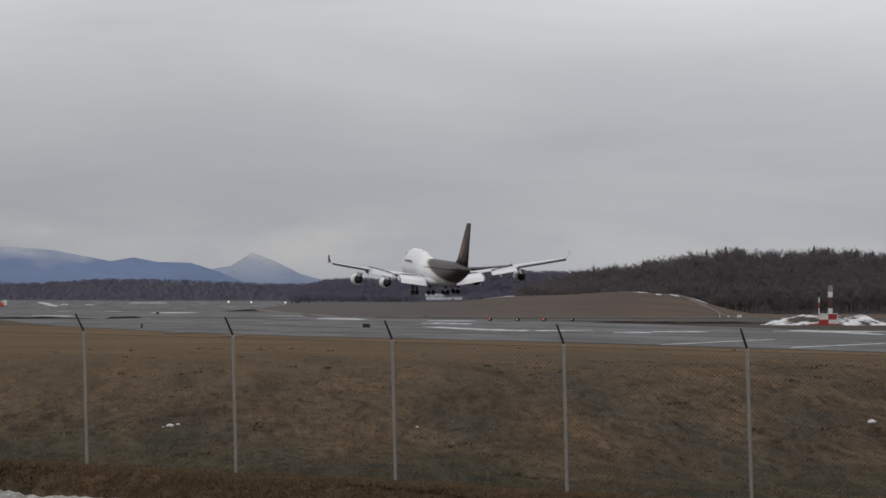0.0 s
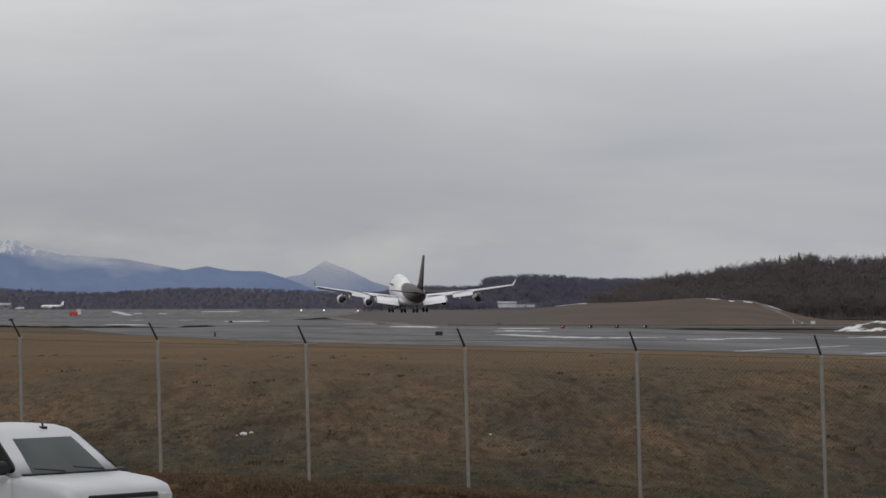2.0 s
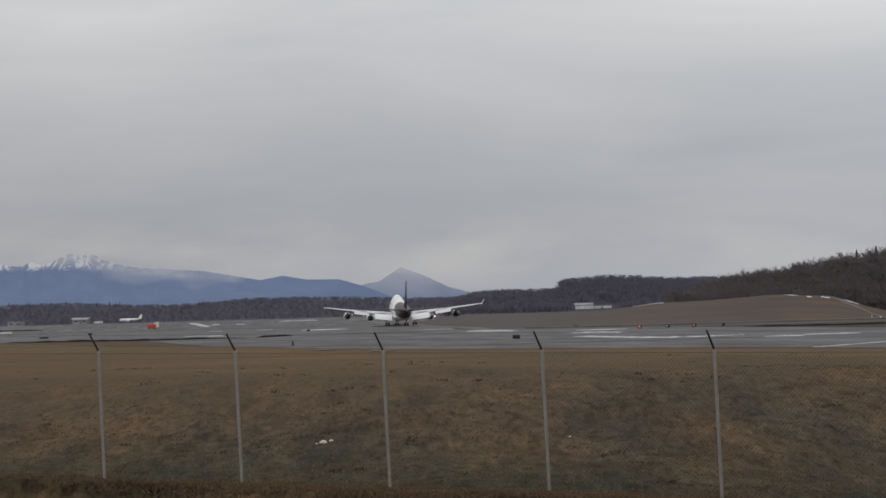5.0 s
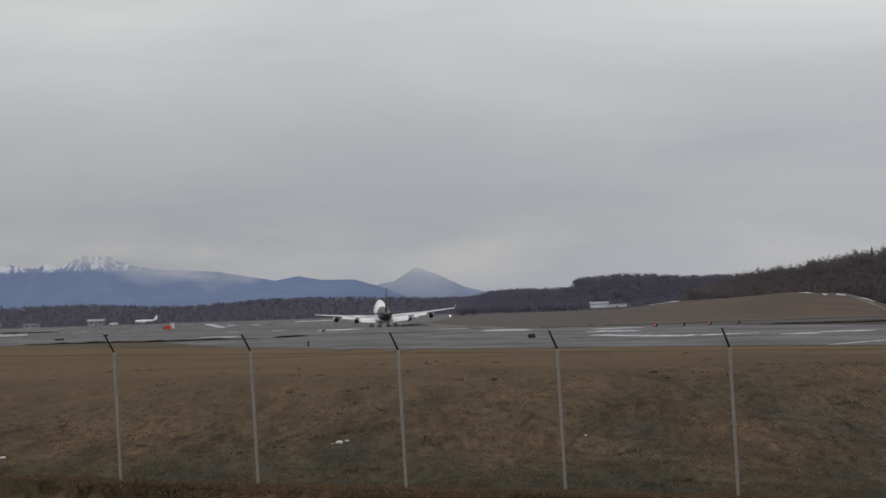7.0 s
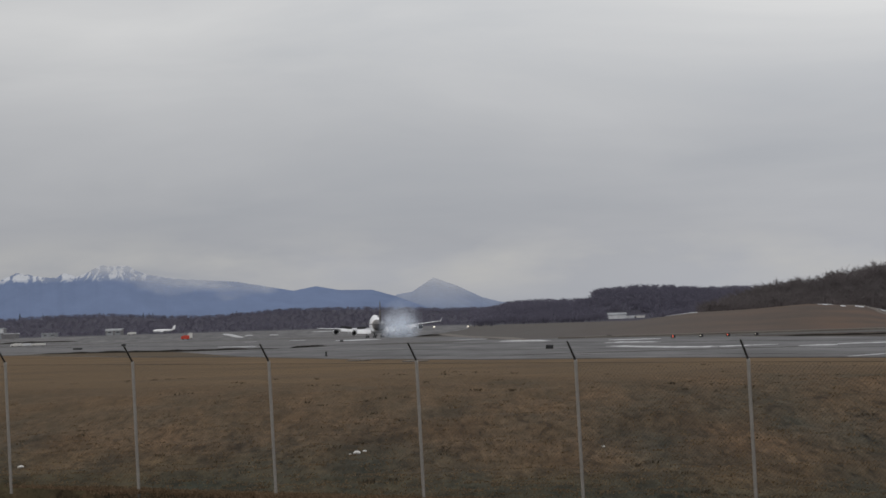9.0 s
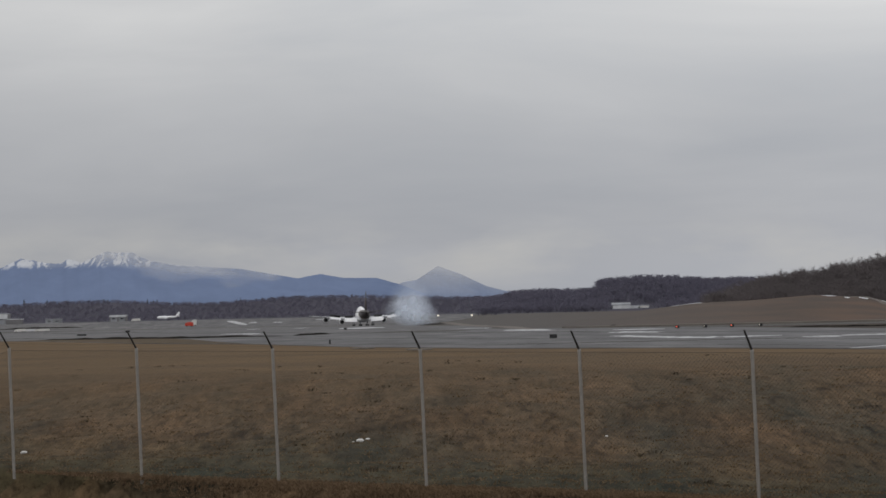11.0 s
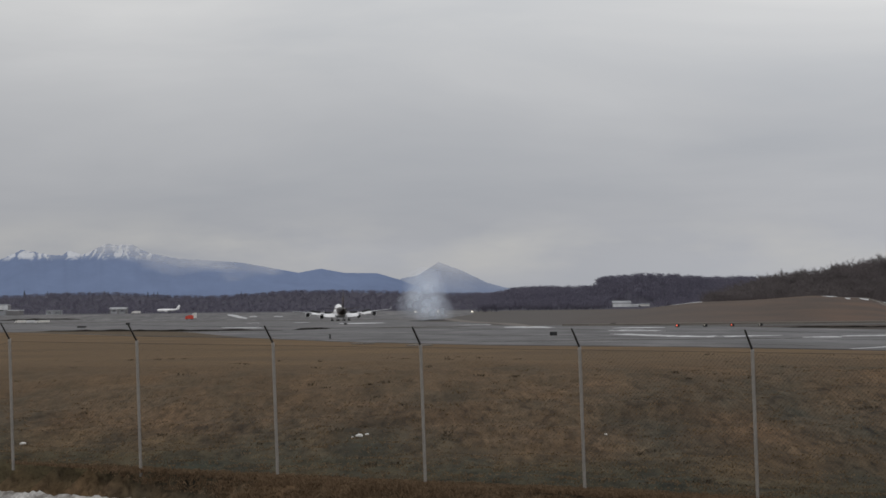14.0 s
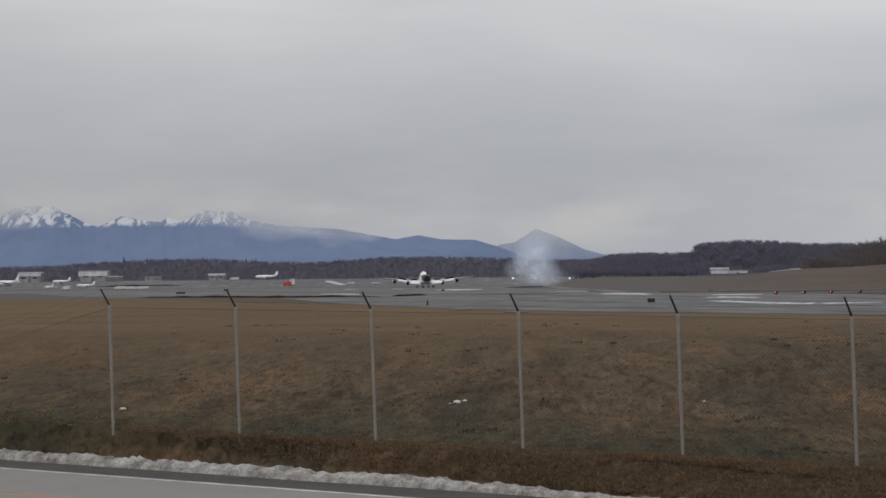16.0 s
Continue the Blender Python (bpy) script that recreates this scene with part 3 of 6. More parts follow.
def snow_bank():
    """A ploughed ridge of dirty old snow along the road's far edge."""
    nv = Vector((-0.682, -0.731, 0))
    verts, faces = [], []
    across = np.linspace(0, 1, 9)
    steps = np.arange(-40, 11.0, 0.12)
    for s in steps:
        thin = 1 - ease((s - 3.0) / 8.0)
        wide = (0.44 + 0.20 * noise.noise((s * 0.5, 0, 3))) * (0.35 + 0.65 * thin)
        high = (0.165 + 0.06 * noise.noise((s * 0.9, 4, 0))) * (0.25 + 0.75 * thin)
        mid = -1.55 + 0.10 * noise.noise((s * 0.35, 9, 9))
        for a in across:
            r = mid + (a - 0.5) * wide
            lump = 0.06 * noise.noise((s * 3.1, a * 4, 1)) + 0.05 * noise.noise((s * 8, a * 9, 2))
            p = ROAD_AT + ROAD_DIR * float(s) + nv * float(r)
            lie = ROAD_Z - 0.01
            verts.append((p.x, p.y, lie + max(0.02, math.sin(math.pi * a) ** 0.7 * (high + lump)) if 0 < a < 1 else lie - 0.05))
    k = len(across)
    for i in range(len(steps) - 1):
        for j in range(k - 1):
            faces.append((i * k + j, i * k + j + 1, (i + 1) * k + j + 1, (i + 1) * k + j))
    return mesh_thing("snow_bank", verts, faces, "snow", "low ridge of dirty melting snow along the road", "snow bank", "structure")


ground()
strip("road", 0.0, ROAD_WIDE, -60, 130, ROAD_Z, "road", "grey dry asphalt road", "road")
strip("road_shoulder", -1.72, -0.0, -60, 130, ROAD_Z - 0.012, "shoulder", "dark wet gravel strip at the road edge", "road shoulder")
strip("near_shoulder", ROAD_WIDE, ROAD_WIDE + 1.5, -60, 130, ROAD_Z - 0.012, "shoulder", "dark gravel strip at the road edge", "road shoulder")
strip("edge_line", 0.10, 0.22, -60, 130, ROAD_Z + 0.004, "white_line", "worn white edge line on the road", "road marking", thick=0.003)
strip("centre_line", 3.30, 3.42, -60, 130, ROAD_Z + 0.004, "yellow", "worn yellow centre line on the road", "road marking", thick=0.003)
strip("centre_line", 3.56, 3.68, -60, 130, ROAD_Z + 0.004, "yellow", "worn yellow centre line on the road", "road marking", thick=0.003)
snow_bank()

# airfield paving, its damp and icy patches
flat_sheet("airfield_paving", [(34, 76), (25, 110), (13.5, 145), (2.5, 165), (-8, 199), (-20, 255), (-35.4, 299), (-53, 368), (-74.5, 449), (-104, 566), (-186, 934), (-470, 1300), (-520, 1930), (70, 1930), (46, 900), (30, 474), (37, 430), (42.6, 330), (46.5, 240), (49, 205), (58, 110), (63, 66)],
           0.04, "asphalt", "damp grey asphalt of runway and taxiways", "runway")
flat_sheet("rough_infield", [(49.4, 205), (46.9, 240), (43, 330), (37.4, 430), (31, 474), (260, 474), (260, 110), (58.5, 110)], 0.03, "infield", "rough dark brown infield beside the runway", "infield")
flat_sheet("west_infield", [(-20.5, 258), (-35, 300), (-52.4, 368), (-74, 450), (-71.7, 461), (-50, 424), (-41, 396), (-33, 345), (-25, 288)], 0.055, "dryfield", "rough dry brown infield between taxiways", "infield")
flat_sheet("service_track", [(20, 468), (260, 468), (260, 452), (24, 452)], 0.34, "track", "pale gravel service track at the foot of the rise", "track", thick=0.36)
flat_sheet("drain_ditch", [(30, 451), (38, 384), (200, 388), (200, 451)], 0.045, "shoulder", "dark drainage ditch beside the runway", "ditch")
PATCHES = [  # x0, x1, y0, y1, material
    (22.6, 29.8, 352, 376, "ice"), (40.5, 50, 203, 211, "ice"), (-38, -22, 800, 1000, "ice"), (-72, -66, 1150, 1300, "ice"),
    (-92, -87, 1150, 1250, "ice"), (2, 14, 570, 592, "ice"), (-48.5, -40, 540, 575, "ice"), (-40, -36, 500, 520, "ice"),
    (-14, 4, 440, 520, "shoulder"), (-100, -60, 1500, 1800, "shoulder"), (4, 26, 186, 190, "shoulder"),
]
for i, (x0, x1, y0, y1, mat) in enumerate(PATCHES):
    if mat == "ice":
        y0, y1 = y0 + 0.22 * (y1 - y0), y1 - 0.22 * (y1 - y0)
        patch("ice_patch", x0, x1, y0, y1, mat, "thin white patch of melting ice on the paving", "ice patch", seed=i, z=0.07)
    else:
        patch("wet_patch", x0, x1, y0, y1, mat, "dark wet patch on the paving", "wet patch", seed=i, z=0.055, kind="structure")


def ridge(name, pts, high, wide, mat, label, category, seed, kind=""):
    """A low uneven windrow along a line of points on the ground, tapering at both ends."""
    rnd = random.Random(seed)
    verts, faces = [], []
    path = []
    for (xa, ya), (xb, yb) in zip(pts, pts[1:]):
        k = max(4, int(math.hypot(xb - xa, yb - ya) / max(0.8, wide * 0.7)))
        path += [(xa + (xb - xa) * i / k, ya + (yb - ya) * i / k, xb - xa, yb - ya) for i in range(k)]
    path.append((*pts[-1], path[-1][2], path[-1][3]))
    n = len(path)
    for i, (x, y, dx, dy) in enumerate(path):
        taper = min(1.0, 6 * (i + 0.4) / n, 6 * (n - 0.6 - i) / n)
        d = math.hypot(dx, dy)
        ox, oy = -dy / d, dx / d
        h = high * taper * rnd.uniform(0.55, 1.15)
        w = wide * (0.5 + 0.5 * taper) * rnd.uniform(0.8, 1.2)
        z = max(float(land(x, y)), 0.04) + 0.02
        for a, k in ((-0.5, -0.06), (-0.25, 0.75), (0.05, 1.0), (0.3, 0.6), (0.5, -0.06)):
            verts.append((x + ox * a * w, y + oy * a * w, z + (h * k if k > 0 else k)))
    for i in range(n - 1):
        for j in range(4):
            a = i * 5 + j
            faces.append((a, a + 1, a + 6, a + 5))
    return mesh_thing(name, verts, faces, mat, label, category, kind)


def by_bearing(*pts):
    return [(u / 1000 * y, y) for u, y in pts]


SNOW_LINES = [  # height, width, line
    (0.17, 3.0, [(9.2, 427), (12.5, 408), (15.5, 395)]), (0.11, 2.0, [(18.6, 303), (22.9, 285)]),
    (0.08, 1.2, [(15.2, 247), (18.3, 211), (20.9, 204), (26.8, 213)]), (0.06, 1.2, [(25.8, 192), (28.5, 191)]),
    (0.06, 1.2, [(29.4, 198), (33.9, 199)]),
    (0.10, 1.4, [(43.0, 212), (43.3, 196), (43.1, 180)]), (0.012, 0.4, [(19.5, 128), (29.6, 151)]), (0.012, 0.4, [(24.1, 119), (32.1, 134)]),
    (0.75, 9.0, by_bearing((-51, 2200), (-36, 2200))), (0.6, 8.0, by_bearing((-84, 2225), (-77.6, 2095))),
    (0.8, 8.0, by_bearing((-76.5, 2140), (-73.2, 2140))), (0.7, 8.0, by_bearing((-67, 2138), (-63.5, 2138))),
]
for i, (high, wide, line) in enumerate(SNOW_LINES):
    ridge("snow_windrow", line, high, wide, "oldsnow", "thin windrow of old white snow lying on the paving", "snow windrow", 50 + i)
for x0, x1, y0, y1 in ((-6.9, -5.2, 180, 185), (-2.8, -1.1, 164, 169)):
    patch("gravel_patch", x0, x1, y0, y1, "track", "pale gravel patch at the paving's edge", "gravel", z=0.07, kind="structure", seed=7)
# dark ridges added to stand for the shade along ditch edges
ridge("edge_shade_ridge", [(-71.7, 462), (-60, 440), (-50, 423), (-39, 402), (-32, 408), (-26, 409)], 0.30, 4.0, "edgeshade", "low dark ridge drawn for a ditch's shaded edge beside the taxiway", "berm", 71, "structure")
ridge("edge_shade_ridge", [(-24.4, 412), (-22.4, 428), (-20.3, 446)], 0.26, 0.9, "edgeshade", "low dark ridge drawn for a ditch's shaded edge beside the taxiway", "berm", 72, "structure")
ridge("edge_shade_ridge", [(-21, 1314), (-10, 1240), (-1.2, 1159)], 0.35, 2.0, "edgeshade", "low dark ridge drawn for a ditch's shaded edge beyond the runway", "berm", 73, "structure")
ridge("edge_shade_ridge", by_bearing((-173, 2105), (-152, 2130), (-140, 2120)), 1.1, 9.0, "edgeshade", "low dark ridge drawn for a ditch's shaded edge before the apron", "berm", 74, "structure")
ridge("edge_shade_ridge", [(43, 336), (50.7, 316), (62, 322)], 0.16, 3.0, "edgeshade", "low dark ridge drawn for a ditch's shaded edge beside the runway", "berm", 75, "structure")
ridge("gravel_shoulder", by_bearing((-24, 2230), (-12, 1750), (-1, 1400), (9, 900), (20.4, 633), (32, 450)), 0.10, 7.0, "track", "pale gravel edge curving along the runway", "gravel shoulder", 76, "structure")


# ---- the fence ----
def fence_point(i, f=0.0):
    """A point i bays along the fence; past the fifth bay to the left it turns to follow the road."""
    if i >= -5:
        p = FENCE_AT + FENCE_DIR * BAY * i
    else:
        p = FENCE_AT + FENCE_DIR * BAY * -5 + ROAD_DIR * BAY * (i + 5)
    p = p + Vector((0.548, 0.8366, 0)) * f
    return Vector((p.x, p.y, float(land(p.x, p.y))))


def fence():
    base = fence_point(0)
    root = empty("chain_link_fence", Matrix.Translation(base), "tall galvanised chain-link fence with leaning barbed wire arms", "fence")
    post_bm = rod((0, 0, -0.12), (0, 0, 2.27), 0.028, sides=10)
    tube(post_bm, (0, 0, 2.27), (0, 0, 2.31), 0.033, 0.022, sides=10)
    arm_bm = rod((0, 0, 2.29), (-0.125, -0.19, 2.60), 0.019, 0.014, sides=6)
    first = None
    ids = range(-12, 10)
    for i in ids:
        p = fence_point(i) - base
        lean = pose(0, 0, 0, 0, random.Random(i + 40).uniform(-1.7, -1.1), 0)
        if first is None:
            post = part("post", post_bm, "galv", root)
            arm = part("arm", arm_bm, "rust", post, "dark leaning barbed wire arm")
            first = (post, arm)
        else:
            post = new("post", first[0].data)
            post.parent = root
            arm = tagged(new("arm", first[1].data), "dark leaning barbed wire arm")
            arm.parent = post
        post.matrix_basis = Matrix.Translation(p + FENCE_DIR * 0.035) @ lean
    for i in list(ids)[:-1]:
        a, b = fence_point(i) - base, fence_point(i + 1) - base
        # diamond mesh: straight wires both ways, 5 cm apart
        d = b - a
        length = math.hypot(d.x, d.y)
        low, high = 0.03, 2.24
        verts, faces = [], []
        pitch, w = 0.072, 0.0011 if i < 1 else 0.0018
        side = Vector((d.y, -d.x, 0)).normalized()
        for sign in (1, -1):
            k = -(high - low)
            while k < length + (high - low):
                s0, s1 = (k, k + (high - low)) if sign > 0 else (k + (high - low), k)
                # clip to the bay
                h0, h1 = low, high
                if sign > 0:
                    if s0 < 0:
                        h0, s0 = h0 - s0, 0
                    if s1 > length:
                        h1, s1 = h1 - (s1 - length), length
                else:
                    if s0 > length:
                        h0, s0 = h0 + (s0 - length), length
                    if s1 < 0:
                        h1, s1 = h1 + s1, 0
                k += pitch
                if h1 - h0 < 0.05:
                    continue
                p = a + d * (s0 / length) + Vector((0, 0, h0))
                q = a + d * (s1 / length) + Vector((0, 0, h1))
                t = (q - p).normalized()
                u = t.cross(side)
                n = len(verts)
                for c in (p, q):
                    for j in range(3):
                        an = j * 2.0944
                        verts.append(c + side * (w * math.cos(an) + sign * 0.0022) + u * (w * math.sin(an)))
                faces += [(n, n + 1, n + 4, n + 3), (n + 1, n + 2, n + 5, n + 4), (n + 2, n, n + 3, n + 5)]
        me = bpy.data.meshes.new("mesh_panel")
        me.from_pydata(verts, [], faces)
        me.materials.append(M["wire"])
        panel = tagged(new("mesh_panel", me), "fine diamond wire mesh", kind="stuff")
        panel.parent = root
        for k in (0.3, 0.62, 0.95):
            off = Vector((-0.125 * k, -0.19 * k, 2.29 + 0.31 * k))
            mid = (a + b) / 2 + off - Vector((0, 0, 0.02))
            wire = bmesh.new()
            tube(wire, a + off, mid, 0.0011, sides=4)
            tube(wire, mid, b + off, 0.0011, sides=4)
            part("barbed_wire", wire, "wire", root)
        tw = rod(a + Vector((0, 0, 2.25)), b + Vector((0, 0, 2.25)), 0.003, sides=4)
        part("tension_wire", tw, "wire", root)


fence()


# ---- grass tufts, weeds and stones by the fence ----
def blades(name, count, region, mat, label, tall, wide, seed, per=7):
    """Tufts of blades over the ground where region(x, y) allows."""
    rnd = random.Random(seed)
    verts, faces = [], []
    made = 0
    while made < count:
        y = 33 + 85 * rnd.random() ** 1.5
        x = rnd.uniform(-0.27, 0.26) * y
        if not region(x, y, rnd):
            continue
        made += 1
        z = float(land(x, y)) + relief(x, y) - 0.02
        h = tall * rnd.uniform(0.5, 1.4)
        for _ in range(per):
            an, le = rnd.uniform(0, 6.283), rnd.uniform(0.3, 1.1)
            w = wide * rnd.uniform(0.6, 1.4)
            bx, by = x + rnd.uniform(-0.12, 0.12), y + rnd.uniform(-0.12, 0.12)
            dx, dy = math.cos(an), math.sin(an)
            n = len(verts)
            verts += [(bx - dy * w, by + dx * w, z), (bx + dy * w, by - dx * w, z),
                      (bx + dx * h * le * 0.5 + dy * w * 0.6, by + dy * h * le * 0.5 - dx * w * 0.6, z + h * 0.7), (bx + dx * h * le, by + dy * h * le, z + h * (1.0 - 0.25 * le))]
            faces += [(n, n + 1, n + 2), (n, n + 2, n + 3)]
    return mesh_thing(name, verts, faces, mat, label, "grass", "stuff")


def on_verge(x, y, rnd):
    return fence_dist(x, y) < 0.3 and road_dist(x, y) < -2.1


def on_bank(x, y, rnd):
    return fence_dist(x, y) > 0.3 and rnd.random() < min(1.0, (82 - y) / 26)


def weed_patch(x, y, rnd):
    return fence_dist(x, y) > 1.5 and noise.noise((x * 0.35, y * 0.22, 5)) > 0.16


blades("verge_grass", 13000, on_verge, "verge", "matted brown grass on the verge", 0.065, 0.010, 11)
blades("bank_grass", 9000, on_bank, "straw", "short dry grass on the bank", 0.05, 0.014, 12, per=6)
blades("dead_weeds", 260, weed_patch, "weed", "dark dead weeds in the ditch and on the bank", 0.08, 0.014, 13, per=8)


def stones():
    rnd = random.Random(5)
    for x, y, s in ((-1.97, 56.15, 0.085), (-1.80, 56.45, 0.05), (-2.10, 56.0, 0.03), (-9.18, 56.4, 0.08), (12.7, 54.2, 0.10), (3.3, 56.2, 0.035)):
        bm = bmesh.new()
        bmesh.ops.create_icosphere(bm, subdivisions=2, radius=s)
        for v in bm.verts:
            v.co *= 1 + 0.35 * noise.noise(v.co * 9 + Vector((x, y, 0)))
            v.co.z *= 0.55
        ob = part("stone", bm, "paint", None)
        ob.matrix_world = Matrix.Translation((x, y, float(land(x, y)) + relief(x, y) + s * 0.2)) @ pose(0, 0, 0, 0, 0, rnd.uniform(0, 360))
        tagged(ob, "small pale stone lying in the grass", "stone", "stones in the grass")


stones()


# ---- woods and mountains ----
def bare_tree(rnd, limbs, twigs, w):
    """Points and faces of one leafless tree, one metre high: trunk, limbs and fine twigs."""
    v, f = [], []

    def prism(a, b, r0, r1):
        a, b = Vector(a), Vector(b)
        t = (b - a).normalized()
        s = t.cross(Vector((0.3, 0.9, 0.2))).normalized()
        u = t.cross(s)
        n = len(v)
        for c, r in ((a, r0), (b, r1)):
            for k in range(3):
                an = k * 2.0944
                v.append(tuple(c + s * r * math.cos(an) + u * r * math.sin(an)))
        for k in range(3):
            f.append((n + k, n + (k + 1) % 3, n + 3 + (k + 1) % 3, n + 3 + k))

    prism((0, 0, -0.05), (0.01, 0, 0.55), 0.018, 0.011)
    prism((0.01, 0, 0.55), (0.0, 0.01, 0.97), 0.011, 0.003)
    for _ in range(limbs):
        h = rnd.uniform(0.18, 0.85)
        an = rnd.uniform(0, 6.283)
        ln = (0.34 - 0.22 * h) * rnd.uniform(0.7, 1.2)
        a = Vector((0.01, 0, h))
        b = a + Vector((math.cos(an) * ln, math.sin(an) * ln, ln * rnd.uniform(0.9, 1.7)))
        prism(a, b, 0.007, 0.002)
        for _ in range(twigs):
            p = a.lerp(b, rnd.uniform(0.25, 1.0))
            d = Vector((rnd.uniform(-1, 1), rnd.uniform(-1, 1), rnd.uniform(0.2, 1.6))).normalized() * rnd.uniform(0.06, 0.15)
            s = d.cross(Vector((rnd.uniform(-1, 1), rnd.uniform(-1, 1), 0.3))).normalized() * w
            n = len(v)
            v.extend([tuple(p - s), tuple(p + s), tuple(p + d + s * 0.3), tuple(p + d - s * 0.3)])
            f.append((n, n + 1, n + 2, n + 3))
    return np.array(v), f


def spruce(rnd):
    """Points and faces of one narrow spruce, one metre high, with ragged drooping tiers."""
    v, f = [], []
    for k in range(10):
        z = 0.08 + 0.088 * k
        r = 0.17 * (1 - z) + 0.015
        m = 7
        for j in range(m):
            a = (j + rnd.uniform(-0.3, 0.3)) * 6.283 / m
            rr = r * rnd.uniform(0.7, 1.25)
            n = len(v)
            v.extend([(0, 0, z + 0.12), (math.cos(a - 0.4) * rr * 0.9, math.sin(a - 0.4) * rr * 0.9, z), (math.cos(a + 0.4) * rr * 0.9, math.sin(a + 0.4) * rr * 0.9, z - 0.01), (math.cos(a) * rr * 1.2, math.sin(a) * rr * 1.2, z - 0.03)])
            f.append((n, n + 1, n + 3, n + 2))
    n = len(v)
    v.extend([(-0.012, 0, -0.05), (0.012, 0.01, -0.05), (0.0, -0.012, -0.05), (0, 0, 1.0)])
    f.extend([(n, n + 1, n + 3), (n + 1, n + 2, n + 3), (n + 2, n, n + 3)])
    return np.array(v), f


def wood(name, spots, kinds, mat, label, seed, broad=1.0):
    """One mesh of many trees. spots: x, y, z, height."""
    rnd = random.Random(seed)
    vs, fs, n = [], [], 0
    for x, y, z, h in spots:
        v, f = kinds[rnd.randrange(len(kinds))]
        a = rnd.uniform(0, 6.283)
        c, s = math.cos(a), math.sin(a)
        k = h * broad * rnd.uniform(1.0, 1.35)
        p = np.stack([(v[:, 0] * c - v[:, 1] * s) * k + x, (v[:, 0] * s + v[:, 1] * c) * k + y, v[:, 2] * h + z], -1)
        vs.append(p)
        fs.extend(tuple(i + n for i in q) for q in f)
        n += len(v)
    return mesh_thing(name, np.concatenate(vs), fs, mat, label, "woods", "stuff")


def hill(name, us, tops, near, far, foot, mat, label, cover):
    """A long wooded rise seen from the field: tops are heights over the eye line in thousandths of the distance."""
    rows = 9
    cols = np.linspace(us[0], us[-1], 160)
    verts, faces = [], []
    for i in range(rows):
        y = near + (far - near) * i / (rows - 1)
        for u in cols:
            crest = EYE + np.interp(u, us, tops) / 1000 * far - cover
            z = foot + (max(crest, foot) - foot) * float(ease(i / (rows - 1))) 
            z += noise.noise((u * 0.02, i * 0.7, 3)) * 0.8
            verts.append((u / 1000 * y, y, z))
    n = len(cols)
    for i in range(rows - 1):
        for j in range(n - 1):
            faces.append((i * n + j, i * n + j + 1, (i + 1) * n + j + 1, (i + 1) * n + j))
    ob = mesh_thing(name, verts, faces, mat, label, "hill", "structure")
    return smooth(ob)


def hill_spots(us, tops, near, far, foot, cover, count, seed, jitter=0.18, tall=1.0):
    rnd = random.Random(seed)
    out = []
    for _ in range(count):
        u = rnd.uniform(us[0], us[-1])
        i = rnd.random() ** 0.8
        y = near + (far - near) * i
        crest = EYE + np.interp(u, us, tops) / 1000 * far - cover
        z = foot + (max(crest, foot) - foot) * float(ease(i))
        if 61 < u < 78 and y < 1650:      # clearing round the lodge
            continue
        out.append((u / 1000 * y, y, z - 0.3, cover * tall * rnd.uniform(1 - jitter * 1.6, 1 + jitter)))
    return out


rt = random.Random(3)
NEAR_TREES = [bare_tree(rt, 18, 13, 0.0042) for _ in range(6)]
FAR_TREES = [bare_tree(rt, 8, 11, 0.010) for _ in range(6)]
SPRUCES = [spruce(rt) for _ in range(4)]

# right-hand wood beyond the brown rise
RU = [98, 106, 114, 126, 137, 148, 166, 181, 192, 203, 217, 240, 290]
RT = [2.0, 8.0, 12.0, 14.6, 15.6, 17.8, 20.2, 22.6, 21.2, 21.2, 22.4, 21.4, 22]
hill("wooded_rise", RU, RT, 820, 1000, 0.6, "litter", "dark leaf-littered rise under bare woods", 5.0)
wood("near_wood", hill_spots(RU, RT, 815, 1000, 0.6, 7.5, 2200, 1, tall=1.0), NEAR_TREES, "bark", "dense leafless brown birch wood on the rise", 1, 1.35)
wood("spruce_trees", hill_spots(RU[6:], RT[6:], 900, 1000, 0.6, 7.5, 110, 8, tall=1.3), SPRUCES, "spruce", "dark narrow spruces standing in the bare wood", 2)
# middle hill with a stepped shoulder
MU = [10, 18, 24, 35, 47, 54.5, 57.8, 62, 71, 84, 99, 127, 150]
MT = [8.4, 9.0, 10.6, 11.3, 11.0, 11.2, 14.4, 14.9, 15.6, 15.4, 14.1, 13.9, 14.2]
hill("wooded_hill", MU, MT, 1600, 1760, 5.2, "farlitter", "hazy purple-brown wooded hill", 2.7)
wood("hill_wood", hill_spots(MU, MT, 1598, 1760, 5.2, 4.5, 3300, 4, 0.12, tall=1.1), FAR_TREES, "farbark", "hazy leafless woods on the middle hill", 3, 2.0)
# far flat woods
FU = [-300, -250, -210, -188, -177, -155, -146, -127, -105, -88, -68, -60, -36, -23, -2, 18, 35, 60]
FT = [8.5, 8.4, 8.4, 8.6, 9.5, 10.6, 10.8, 10.7, 9.3, 9.1, 10.2, 10.8, 10.6, 10.3, 9.3, 8.9, 9.5, 9]
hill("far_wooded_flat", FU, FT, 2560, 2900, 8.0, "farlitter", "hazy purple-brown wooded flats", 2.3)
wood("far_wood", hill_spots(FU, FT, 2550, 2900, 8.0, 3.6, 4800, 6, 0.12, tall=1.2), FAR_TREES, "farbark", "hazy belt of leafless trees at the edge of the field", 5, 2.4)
wood("far_spruces", hill_spots(FU[3:13], FT[3:13], 2800, 2900, 8.0, 4.0, 60, 9, tall=2.0), SPRUCES, "spruce", "dark distant spruces above the tree belt", 6)


